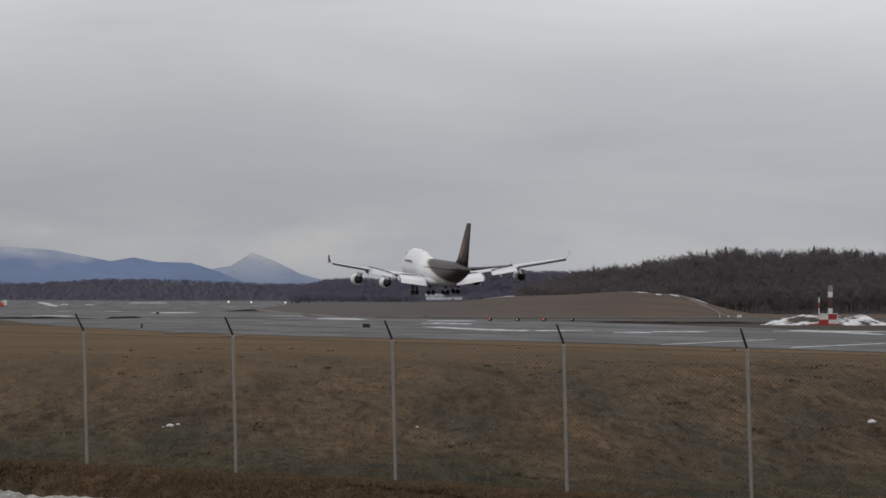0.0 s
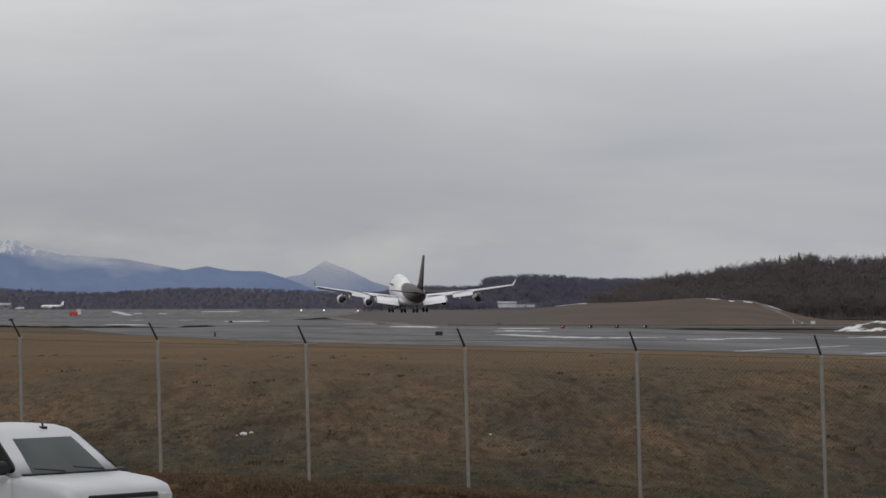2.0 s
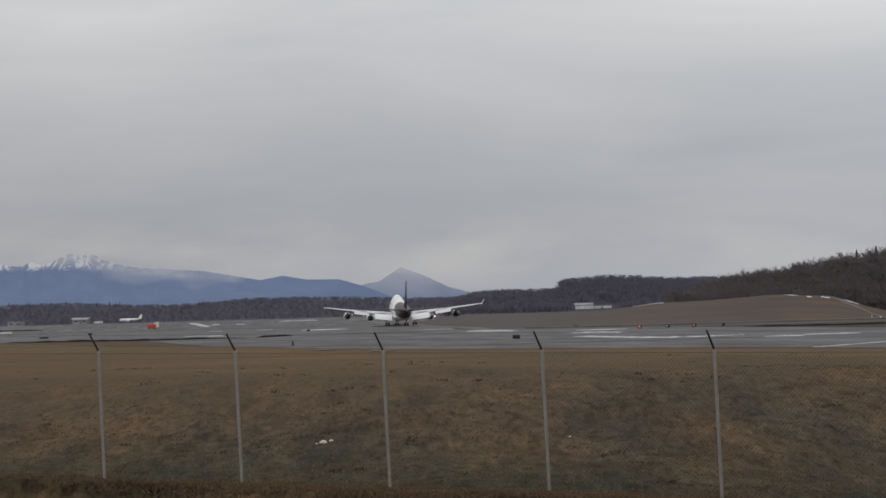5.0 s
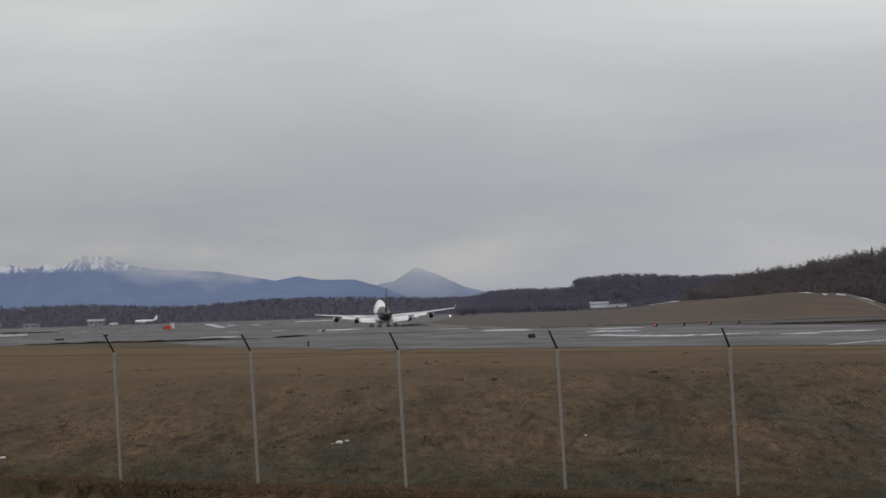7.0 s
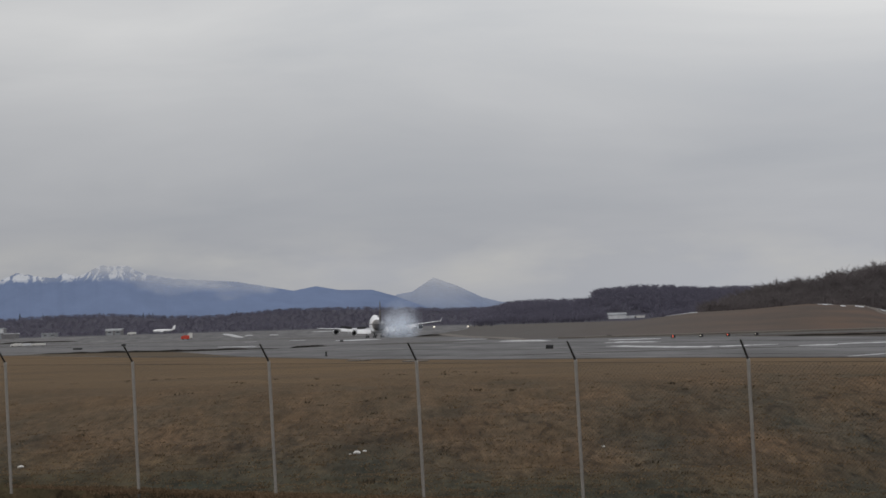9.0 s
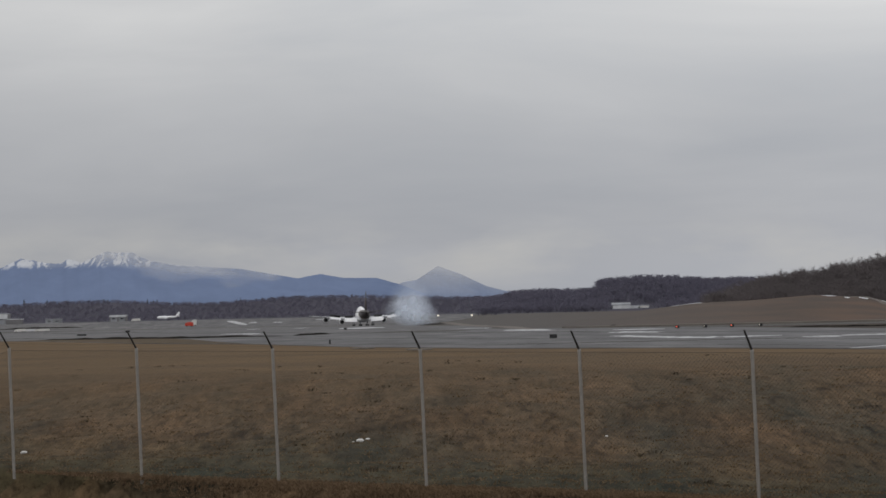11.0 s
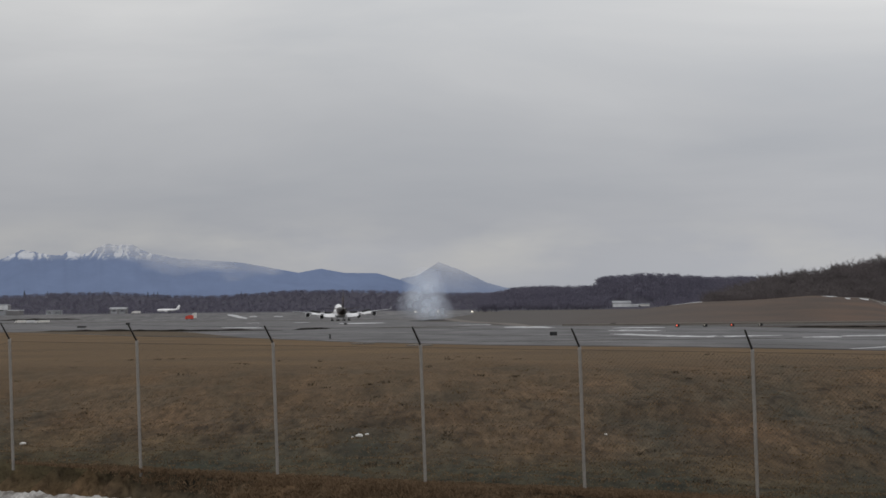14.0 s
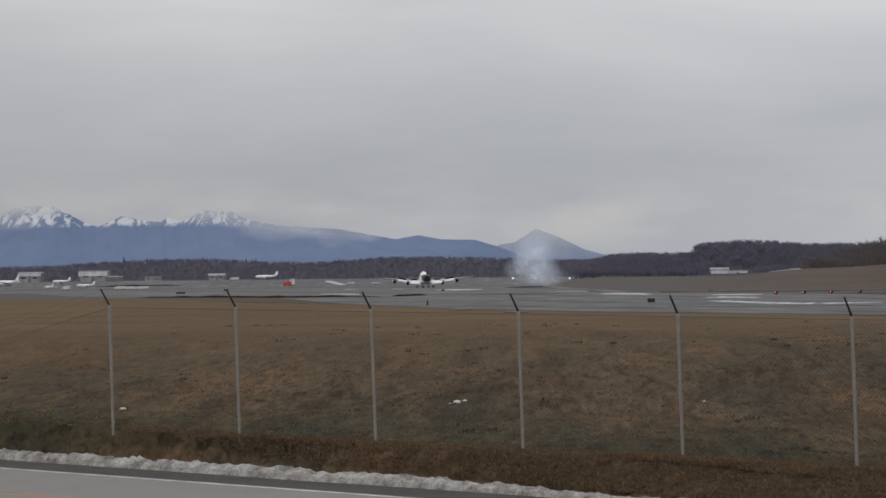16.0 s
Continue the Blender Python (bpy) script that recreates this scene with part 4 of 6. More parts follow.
def mountains(name, us, tops, dist, seed, label, mat="mountain"):
    """A range with ridges and gullies; tops in thousandths of the distance over the eye line."""
    cols = np.linspace(us[0], us[-1], 520)
    rows = 26
    verts, faces = [], []
    for i in range(rows):
        t = i / (rows - 1)
        y = dist - 260 * (1 - t)
        for u in cols:
            top = np.interp(u, us, tops) / 1000 * dist + EYE
            rid = noise.noise((u * 0.10 + t * 1.1, t * 1.6, seed)) * 2.2
            jag = (noise.noise((u * 0.6, 3, seed)) * 1.5 + noise.noise((u * 1.6, 7, seed)) * 1.8) * (1.0 if u < -95 else 0.25)
            z = -4 + (top + 4 + jag) * (t ** 0.85)
            verts.append((u / 1000 * y, y + rid * 3 * math.sin(math.pi * t), z + rid * 0.4 * math.sin(math.pi * t)))
    n = len(cols)
    for i in range(rows - 1):
        for j in range(n - 1):
            faces.append((i * n + j, i * n + j + 1, (i + 1) * n + j + 1, (i + 1) * n + j))
    return smooth(mesh_thing(name, verts, faces, mat, label, "mountain", "structure"))


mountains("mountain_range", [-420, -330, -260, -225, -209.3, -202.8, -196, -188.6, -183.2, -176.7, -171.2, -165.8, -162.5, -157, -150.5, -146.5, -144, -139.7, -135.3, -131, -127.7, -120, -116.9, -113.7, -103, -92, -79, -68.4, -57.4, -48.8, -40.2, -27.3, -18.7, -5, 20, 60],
          [26, 30, 28, 25, 27.5, 31.3, 32.1, 31.4, 28.7, 25.0, 23.6, 25.9, 27.4, 26.3, 25.1, 25.6, 27.0, 25.2, 26.9, 29.2, 29.0, 28.7, 26.9, 25.5, 23.4, 22.6, 21.6, 19.6, 17.5, 19, 17.3, 17.0, 14.4, 9, 4, 1], 4650, 2.0, "haze-blue mountain range with snow under the cloud")
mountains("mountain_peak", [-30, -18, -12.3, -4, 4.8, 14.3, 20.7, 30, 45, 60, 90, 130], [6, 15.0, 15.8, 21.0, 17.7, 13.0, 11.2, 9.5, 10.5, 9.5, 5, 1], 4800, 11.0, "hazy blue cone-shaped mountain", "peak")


# ---- the airliner ----
def ring_at(y, w, zlo, zhi, n=28, belly=None):
    """One frame of the fuselage: width w each side, from zlo to zhi."""
    mid = min(zlo + 3.2, (zlo + zhi) / 2)
    out = []
    for k in range(n):
        a = 2 * math.pi * k / n
        c, s = math.cos(a), math.sin(a)
        up = zhi - mid if s > 0 else mid - zlo
        ww = w * (1 - 0.22 * max(0.0, s) ** 1.5) if zhi - mid > 4 else w
        out.append((ww * c, y, mid + up * s))
    return out


def aerofoil(x, y_le, chord, z, thick, twist=0.0):
    """A wing section in the plane x = const, leading edge at y_le."""
    pts = [(0, 0), (0.03, 0.45), (0.15, 0.9), (0.4, 1.0), (0.7, 0.6), (1.0, 0.06), (1.0, -0.06), (0.7, -0.35), (0.4, -0.65), (0.15, -0.6), (0.03, -0.35)]
    return [(x, y_le - c * chord, z + h * thick * chord * 0.5 - twist * c * chord) for c, h in pts]


def airliner():
    """Four-engined freighter with an upper deck; origin between the main wheels on the ground, nose to +y."""
    root = empty("cargo_airliner", Matrix.Identity(4), "white four-engined cargo jet with brown tail, wheels and flaps down", "airplane")
    N = 33.5                       # nose ahead of the main wheels
    frames = [(0.0, 0.15, 5.2, 5.6), (0.8, 1.1, 4.4, 6.6), (2.2, 1.9, 3.7, 8.2), (4.0, 2.5, 3.2, 9.9), (6.0, 2.9, 2.95, 10.9), (9.0, 3.2, 2.8, 11.4), (14, 3.25, 2.8, 11.4), (18.5, 3.25, 2.8, 11.1),
              (22, 3.25, 2.8, 10.1), (25, 3.25, 2.8, 9.4), (28, 3.25, 2.8, 9.25), (36, 3.25, 2.8, 9.25), (44, 3.25, 2.8, 9.25), (49, 3.15, 3.1, 9.25), (54, 2.75, 3.9, 9.2), (59, 2.1, 5.0, 9.05), (64, 1.25, 6.2, 8.7), (67.5, 0.6, 7.1, 8.3), (68.8, 0.25, 7.5, 8.0)]
    body = smooth(part("fuselage", loft(bmesh.new(), [ring_at(N - s, w, lo, hi) for s, w, lo, hi in frames]), "livery", root, "white body turning brown towards the tail"))
    fair = bmesh.new()
    loft(fair, [[(x * k, y, 3.9 + (z - 3.9) * k) for x, y, z in ring_at(y, 3.9, 2.2, 5.4, 20)] for y, k in ((13, 0.55), (9, 0.95), (0, 1.0), (-6, 0.9), (-11, 0.5))])
    smooth(part("wing_fairing", fair, "wing", root))
    for x in (-1, 1):
        wnd = bmesh.new()
        for k in range(3):
            box(wnd, x * (0.35 + 0.5 * k) - 0.2, x * (0.35 + 0.5 * k) + 0.2, N - 4.35 - k * 0.35, N - 4.15 - k * 0.35, 9.4, 9.95)
        part("cockpit_window", wnd, "glass", body)
        # unreadable lettering on the upper deck side, as bars
        for k in range(8):
            part("lettering_bar", boxed(x * 3.22 - 0.03, x * 3.22 + 0.03, N - 11.2 - k * 1.15, N - 10.4 - k * 1.15, 8.0, 8.55), "roof", body)
    for side in (-1, 1):
        # wing: root, kink, tip
        secs = [(2.6, 11.0, 14.2, 4.3, 0.12), (12.0, 3.9, 8.6, 5.3, 0.105), (22.0, -4.2, 6.0, 6.25, 0.10), (31.6, -11.8, 4.0, 7.4, 0.095)]
        rings = [aerofoil(side * x, y, c, z, th, 0.02) for x, y, c, z, th in secs]
        wing = smooth(part("wing", loft(bmesh.new(), rings), "wing", root, "swept light grey wing"))
        lead = bmesh.new()
        for (x, y, c, z, th), (x2, y2, c2, z2, th2) in zip(secs[1:], secs[2:]):
            tube(lead, (side * x, y + 0.03, z), (side * x2, y2 + 0.03, z2), 0.17, 0.14, sides=8)
        part("leading_edge_slat", lead, "bare", wing)
        wl = loft(bmesh.new(), [aerofoil(side * 31.5, -12.2, 3.6, 7.4, 0.07), aerofoil(side * 31.95, -14.0, 2.4, 8.3, 0.07), aerofoil(side * 32.2, -15.4, 1.3, 9.3, 0.07)])
        tip = part("winglet", wl, "wing", wing, "upturned wing tip, brown on its outer face")
        tip.data.materials.append(M["brown"])
        for f in tip.data.polygons:
            f.material_index = 1 if f.normal.x * side > 0.2 else 0
        # flaps hang well down behind the wing
        for x0, x1, ya, yb, za, zb, ch in ((3.9, 11.0, -3.0, -4.2, 4.35, 4.95, 3.1), (13.4, 19.4, -4.9, -8.0, 5.35, 6.05, 1.8)):
            for k, (f0, f1, drop0, drop1) in enumerate(((0.0, 0.62, 0.0, 0.30), (0.66, 1.0, 0.34, 0.62))):
                flap = loft(bmesh.new(), [[(side * x, y - ch * f0, z - ch * drop0), (side * x, y - ch * f0 - 0.1, z - ch * drop0 + 0.16), (side * x, y - ch * f1, z - ch * drop1 + 0.05), (side * x, y - ch * f1, z - ch * drop1), (side * x, y - ch * (f0 + f1) / 2, z - ch * (drop0 + drop1) / 2 - 0.14)]
                                          for x, y, z in ((x0, ya, za), (x1, yb, zb))])
                part("flap", flap, "white", wing, "white flap lowered for landing")
        ail = loft(bmesh.new(), [[(side * x, y, z + 0.10), (side * x, y - 0.7, z - 0.02), (side * x, y - 0.75, z - 0.42), (side * x, y - 0.1, z - 0.30)] for x, y, z in ((20.0, -8.3, 6.00), (25.6, -11.7, 6.62), (31.0, -15.2, 7.28))])
        part("aileron", ail, "spoiler", wing, "drooped aileron coloured dark for the shade on its underside")
        WINGS.append((wing, side))
        for x, y, z in ((6.8, -3.0, 4.2), (11.4, -4.0, 4.9), (15.5, -5.2, 5.2), (20.2, -7.6, 5.7)):
            can = bmesh.new()
            tube(can, (side * x, y + 3.4, z), (side * x, y, z - 0.45), 0.18, 0.38, sides=8)
            tube(can, (side * x, y, z - 0.45), (side * x, y - 3.0, z - 1.5), 0.38, 0.08, sides=8)
            smooth(part("flap_track_fairing", can, "wing", wing))
        # spoilers, hinged on the upper surface
        for k, (x0, x1, y, z) in enumerate(((6.0, 10.8, -1.2, 5.1), (13.6, 19.6, -4.4, 6.0))):
            sp = part("spoiler", boxed(-(x1 - x0) / 2, (x1 - x0) / 2, -1.7, 0, 0.0, 0.10), "spoiler", wing, "hinged spoiler panel coloured dark for the shade behind it")
            slope = 0.0 if k == 0 else -side * 0.20
            SPOILERS.append((sp, (side * (x0 + x1) / 2, y, z), side * -8.0, slope))
        # engines on pylons
        for x, y, z in ((12.2, 8.4, 3.1), (21.8, -0.8, 4.5)):
            def circle(yy, r, n=24):
                return [(side * x + r * math.cos(2 * math.pi * k / n), yy, z + r * math.sin(2 * math.pi * k / n)) for k in range(n)]
            nac = smooth(part("engine", loft(bmesh.new(), [circle(y + 0.1, 1.12), circle(y + 0.18, 1.28), circle(y - 0.3, 1.42), circle(y - 1.6, 1.5), circle(y - 3.2, 1.38), circle(y - 4.2, 1.22)], caps=False), "white", root, "white engine nacelle with dark nozzle"))
            sol = nac.modifiers.new("skin", "SOLIDIFY")
            sol.thickness = 0.06
            part("fan_face", loft(bmesh.new(), [circle(y - 0.7, 1.2), circle(y - 0.8, 1.2)]), "dark", nac)
            core = loft(bmesh.new(), [circle(y - 3.0, 1.12), circle(y - 4.3, 0.92), circle(y - 5.7, 0.62), circle(y - 6.3, 0.3), circle(y - 6.9, 0.05)])
            smooth(part("nozzle", core, "dark", nac, "dark exhaust nozzle and plug"))
            zt = z + 2.0
            pyl = loft(bmesh.new(), [[(side * x - 0.2, y - 0.8, z + 1.3), (side * x + 0.2, y - 0.8, z + 1.3), (side * x + 0.2, y - 5.5, z + 0.7), (side * x - 0.2, y - 5.5, z + 0.7)],
                                     [(side * x - 0.2, y - 3.6, zt), (side * x + 0.2, y - 3.6, zt), (side * x + 0.2, y - 8.8, zt - 0.2), (side * x - 0.2, y - 8.8, zt - 0.2)]])
            part("pylon", pyl, "wing", nac)
        # tailplane
        tp = loft(bmesh.new(), [aerofoil(side * 1.0, -24.5, 9.2, 7.5, 0.09), aerofoil(side * 11.1, -33.0, 2.9, 8.7, 0.08)])
        smooth(part("tailplane", tp, "brown", root, "dark brown horizontal tail"))
    fin = bmesh.new()
    def fin_ring(z, y_le, chord, th):
        pts = [(0, 0), (0.15, 0.8), (0.4, 1.0), (0.75, 0.5), (1.0, 0.06), (1.0, -0.06), (0.75, -0.5), (0.4, -1.0), (0.15, -0.8)]
        return [(h * th * chord * 0.5, y_le - c * chord, z) for c, h in pts]
    loft(fin, [fin_ring(8.6, -19.0, 14.6, 0.07), fin_ring(10.2, -23.0, 10.9, 0.09), fin_ring(19.4, -32.7, 4.2, 0.08)])
    fin_ob = smooth(part("fin", fin, "brown", root, "dark brown upright tail fin"))
    def fin_side(y, z):
        """Half the fin's thickness at a place on it."""
        k = (z - 10.2) / 9.2
        le, chord, th = -23.0 - 9.7 * k, 10.9 - 6.7 * k, 0.09 - 0.01 * k
        return float(np.interp((le - y) / chord, [0, 0.15, 0.4, 0.75, 1.0], [0, 0.8, 1.0, 0.5, 0.06])) * th * chord * 0.5
    for x in (-1, 1):
        em = bmesh.new()
        def em_ring(sc, out):
            pts = []
            for k in range(20):
                a = 2 * math.pi * k / 20
                b, c = 2.5 * sc * math.sin(a) * (1.0 if math.sin(a) > 0 else 1.1), 1.9 * sc * math.cos(a)
                y, z = -29.4 + c - 0.75 * b, 13.1 + b
                pts.append((x * (fin_side(y, z) + out), y, z))
            return pts
        loft(em, [em_ring(1.0, -0.02), em_ring(0.98, 0.02), em_ring(0.66, 0.02), em_ring(0.33, 0.02), em_ring(0.05, 0.02)])
        part("tail_emblem", em, "gold", fin_ob, "plain muted gold shield shape")
    # undercarriage: four main trucks and the nose gear
    for x, y in ((-5.5, 1.6), (5.5, 1.6), (-1.95, -1.6), (1.95, -1.6)):
        leg = part("main_gear", rod((x, y, 0.6), (x * 0.93, y + 0.4, 4.2), 0.2, 0.24, sides=10), "bare", root, "tall landing gear leg")
        part("gear_door", boxed(x * 1.13 - 0.05, x * 1.13 + 0.05, y - 1.3, y + 1.3, 1.6, 3.3, bevel=0.03), "dark", leg)
        part("bogie_beam", rod((x, y - 0.85, 0.62), (x, y + 0.85, 0.62), 0.14, sides=8), "dark", leg)
        for dx in (-0.56, 0.56):
            for dy in (-0.75, 0.75):
                part("wheel", wheel_mesh((x + dx, y + dy, 0.62), 0.62, 0.46), "rubber", leg)
    nose = part("nose_gear", rod((0, 24.8, 0.6), (0, 25.2, 3.2), 0.13, sides=10), "bare", root)
    for dx in (-0.45, 0.45):
        part("wheel", wheel_mesh((dx, 24.8, 0.6), 0.6, 0.42), "rubber", nose)
    part("tail_light", rod((0, -35.4, 7.75), (0, -35.7, 7.75), 0.16, sides=8), "headlamp", root)
    return root


def wheel_mesh(c, r, w):
    bm = bmesh.new()
    rings = []
    for x, k in ((-0.5, 0.55), (-0.5, 0.86), (-0.36, 0.98), (0, 1.0), (0.36, 0.98), (0.5, 0.86), (0.5, 0.55)):
        rings.append([(c[0] + x * w, c[1] + r * k * math.cos(2 * math.pi * j / 20), c[2] + r * k * math.sin(2 * math.pi * j / 20)) for j in range(20)])
    return loft(bm, rings)


SPOILERS, WINGS = [], []
jet = airliner()


# ---- the pickup ----
def pickup():
    """White extended-cab pickup; origin on the road under its middle, front to +y."""
    root = empty("pickup_truck", Matrix.Identity(4), "white extended-cab pickup with tinted windows driving along the road", "pickup truck")
    # lower cab and doors
    def slab(y, hw, zlo, zhi, r=0.10, n=5):
        pts = []
        for cx, cz, a0 in ((hw - r, zhi - r, 0), (-hw + r, zhi - r, 90), (-hw + r, zlo + r, 180), (hw - r, zlo + r, 270)):
            for k in range(n + 1):
                a = radians(a0 + 90 * k / n)
                pts.append((cx + r * math.cos(a), y, cz + r * math.sin(a)))
        return pts
    lower = loft(bmesh.new(), [slab(-0.55, 0.97, 0.42, 1.18), slab(-0.51, 1.0, 0.4, 1.22), slab(0.4, 1.005, 0.4, 1.22), slab(1.55, 1.0, 0.4, 1.22), slab(1.72, 0.98, 0.42, 1.18)])
    body = smooth(part("cab_body", lower, "truck", root))
    hood = loft(bmesh.new(), [slab(1.50, 0.97, 0.5, 1.225, 0.12), slab(1.95, 0.985, 0.45, 1.20, 0.12), slab(2.5, 0.97, 0.45, 1.15, 0.13), slab(2.78, 0.94, 0.45, 1.09, 0.14), slab(2.86, 0.90, 0.5, 1.02, 0.14)])
    hood_ob = smooth(part("bonnet", hood, "truck", root, "white bonnet and front wings"))
    part("cowl", boxed(-0.86, 0.86, 1.62, 1.83, 1.205, 1.235, bevel=0.012), "trim", hood_ob)
    part("grille", boxed(-0.62, 0.62, 2.83, 2.89, 0.66, 0.98, bevel=0.02), "trim", hood_ob, "black grille")
    for zz in (0.74, 0.82, 0.90):
        part("grille_bar", boxed(-0.6, 0.6, 2.885, 2.90, zz - 0.015, zz + 0.015), "bare", hood_ob)
    for x in (-1, 1):
        part("headlight", boxed(min(x * 0.64, x * 0.90), max(x * 0.64, x * 0.90), 2.74, 2.87, 0.72, 0.97, bevel=0.03), "headlamp", hood_ob, "clear headlight")
    part("front_bumper", boxed(-0.96, 0.96, 2.76, 2.95, 0.38, 0.64, bevel=0.05), "bare", root)
    # greenhouse with leaning pillars
    def level(z, y0, y1, hw, r, n=5):
        pts = []
        for cx, cy, a0 in ((hw - r, y1 - r, 0), (-hw + r, y1 - r, 90), (-hw + r, y0 + r, 180), (hw - r, y0 + r, 270)):
            for k in range(n + 1):
                a = radians(a0 + 90 * k / n)
                pts.append((cx + r * math.cos(a), cy + r * math.sin(a), z))
        return pts
    LV = [(1.20, -0.55, 1.82, 0.940, 0.10), (1.45, -0.51, 1.51, 0.845, 0.12), (1.70, -0.44, 1.17, 0.750, 0.14), (1.785, -0.36, 1.04, 0.715, 0.18), (1.835, -0.20, 0.87, 0.62, 0.2), (1.855, 0.1, 0.55, 0.42, 0.2)]
    cab = smooth(part("cab", loft(bmesh.new(), [level(*l) for l in LV]), "truck", root, "white cab roof and pillars"))
    def hw_at(z):
        return float(np.interp(z, [l[0] for l in LV], [l[3] for l in LV]))
    def front_at(z):
        return float(np.interp(z, [l[0] for l in LV], [l[2] for l in LV]))
    def pane(name, outline, x, mat, proud=0.006):
        bm = bmesh.new()
        outer = [(x * (hw_at(z) + proud), y, z) for y, z in outline]
        inner = [(x * (hw_at(z) - 0.03), y, z) for y, z in outline]
        loft(bm, [inner, outer])
        return part(name, bm, mat, cab)
    def rounded(pts, r=0.06, n=4):
        out = []
        m = len(pts)
        for i in range(m):
            p, a, b = Vector(pts[i]), Vector(pts[i - 1]), Vector(pts[(i + 1) % m])
            d0, d1 = (a - p).normalized() * r, (b - p).normalized() * r
            for k in range(n + 1):
                t = k / n
                q = (p + d0) * (1 - t) ** 2 + p * 2 * t * (1 - t) + (p + d1) * t ** 2
                out.append((q.x, q.y))
        return out
    for x in (-1, 1):
        pane("rear_side_window", rounded([(-0.28, 1.27), (0.40, 1.25), (0.42, 1.70), (-0.19, 1.71)], 0.10), x, "glass")
        pane("door_window", rounded([(0.57, 1.245), (1.71, 1.245), (1.64, 1.35), (1.13, 1.69), (0.62, 1.71)], 0.06), x, "glass")
        pane("door_seam", rounded([(0.485, 1.20), (0.505, 1.20), (0.515, 1.78), (0.495, 1.78)], 0.003, 1), x, "trim", 0.003)
        drop = 0.0 if x > 0 else 0.17
        mir = boxed(min(x * 0.98, x * 1.20), max(x * 0.98, x * 1.20), 1.50, 1.66, 1.22 - drop, 1.41 - drop, bevel=0.05)
        part("door_mirror", mir, "trim", body, "black door mirror")
        part("door_handle", boxed(min(x * 1.0, x * 1.035), max(x * 1.0, x * 1.035), 0.40, 0.58, 1.02, 1.06, bevel=0.012), "trim", body)
    ws = bmesh.new()
    rows = []
    for z in (1.235, 1.45, 1.68):
        h = hw_at(z) - 0.11
        rows.append([(h * k, front_at(z) + 0.010 - 0.03 * k ** 8, z) for k in np.linspace(-1, 1, 9)])
    back = [[(x, y - 0.03, z) for x, y, z in r] for r in rows]
    for a in (rows,):
        vv = [[ws.verts.new(p) for p in r] for r in a]
        bb = [[ws.verts.new(p) for p in r] for r in back]
        for i in range(2):
            for j in range(8):
                ws.faces.new((vv[i][j], vv[i][j + 1], vv[i + 1][j + 1], vv[i + 1][j]))
                ws.faces.new((bb[i][j], bb[i + 1][j], bb[i + 1][j + 1], bb[i][j + 1]))
    bmesh.ops.recalc_face_normals(ws, faces=ws.faces)
    smooth(part("windscreen", ws, "windscreen", cab, "pale reflecting windscreen"))
    part("rear_window", boxed(-0.62, 0.62, -0.54, -0.46, 1.30, 1.64, bevel=0.03), "glass", cab)
    for x0 in (-0.55, 0.15):
        wip = bmesh.new()
        tube(wip, (x0, 1.855, 1.25), (x0 + 0.50, 1.80, 1.30), 0.016, 0.010, sides=5)
        part("wiper", wip, "trim", root)
    ant = bmesh.new()
    box(ant, -0.24, -0.16, 0.94, 1.04, 1.77, 1.825, bevel=0.01)
    tube(ant, (-0.2, 0.99, 1.82), (-0.2, 0.96, 1.89), 0.018, 0.008, sides=6)
    part("roof_antenna", ant, "trim", cab)
    # bed
    bed = part("bed_floor", boxed(-0.9, 0.9, -3.10, -0.58, 0.70, 0.76, bevel=0.01), "bedliner", root)
    for x in (-1, 1):
        sd = loft(bmesh.new(), [[(x * 0.86, y, 0.5), (x * 0.86, y, 1.30), (x * 0.90, y, 1.335), (x * 0.97, y, 1.33), (x * 1.0, y, 1.28), (x * 1.015, y, 0.95), (x * 1.0, y, 0.45)] for y in (-3.14, -2.6, -1.6, -0.58)])
        sb = part("bed_side", sd, "truck", root, "white bed side")
        part("bed_rail", boxed(min(x * 0.855, x * 0.955), max(x * 0.855, x * 0.955), -3.10, -0.62, 1.336, 1.352, bevel=0.005), "trim", sb, "black rail cap")
        part("tail_lamp", boxed(min(x * 0.90, x * 1.022), max(x * 0.90, x * 1.022), -3.17, -3.08, 0.92, 1.26, bevel=0.02), "redlens", sb, "red tail lamp")
        for k in range(3):      # unreadable badge, as bars
            part("badge_bar", boxed(min(x * 1.0, x * 1.022), max(x * 1.0, x * 1.022), -2.72 + k * 0.09, -2.66 + k * 0.09, 1.03, 1.08), "trim", sb)
        for yy in (-1.80, 1.84):
            tyre = part("wheel", wheel_mesh((x * 0.86, yy, 0.39), 0.39, 0.25), "rubber", root)
            part("rim", wheel_mesh((x * 0.87, yy, 0.39), 0.24, 0.24), "bare", tyre)
    part("bed_front_wall", boxed(-0.9, 0.9, -0.66, -0.59, 0.7, 1.32, bevel=0.01), "bedliner", root)
    part("tailgate", boxed(-0.86, 0.86, -3.16, -3.08, 0.62, 1.30, bevel=0.02), "truck", root)
    part("rear_bumper", boxed(-0.95, 0.95, -3.30, -3.14, 0.42, 0.62, bevel=0.04), "bare", root)
    part("chassis", boxed(-0.55, 0.55, -2.85, 2.6, 0.28, 0.5), "trim", root)
    rack = bmesh.new()
    tube(rack, (0.0, -2.10, 0.75), (0.04, -2.16, 1.46), 0.20, 0.07, sides=5)
    box(rack, -0.2, 0.2, -2.15, -1.62, 1.08, 1.16, bevel=0.02)
    tube(rack, (0.2, -1.70, 1.44), (0.35, -1.55, 1.46), 0.02, sides=6)
    tube(rack, (-0.3, -2.1, 1.2), (0.35, -1.55, 1.16), 0.04, sides=6)
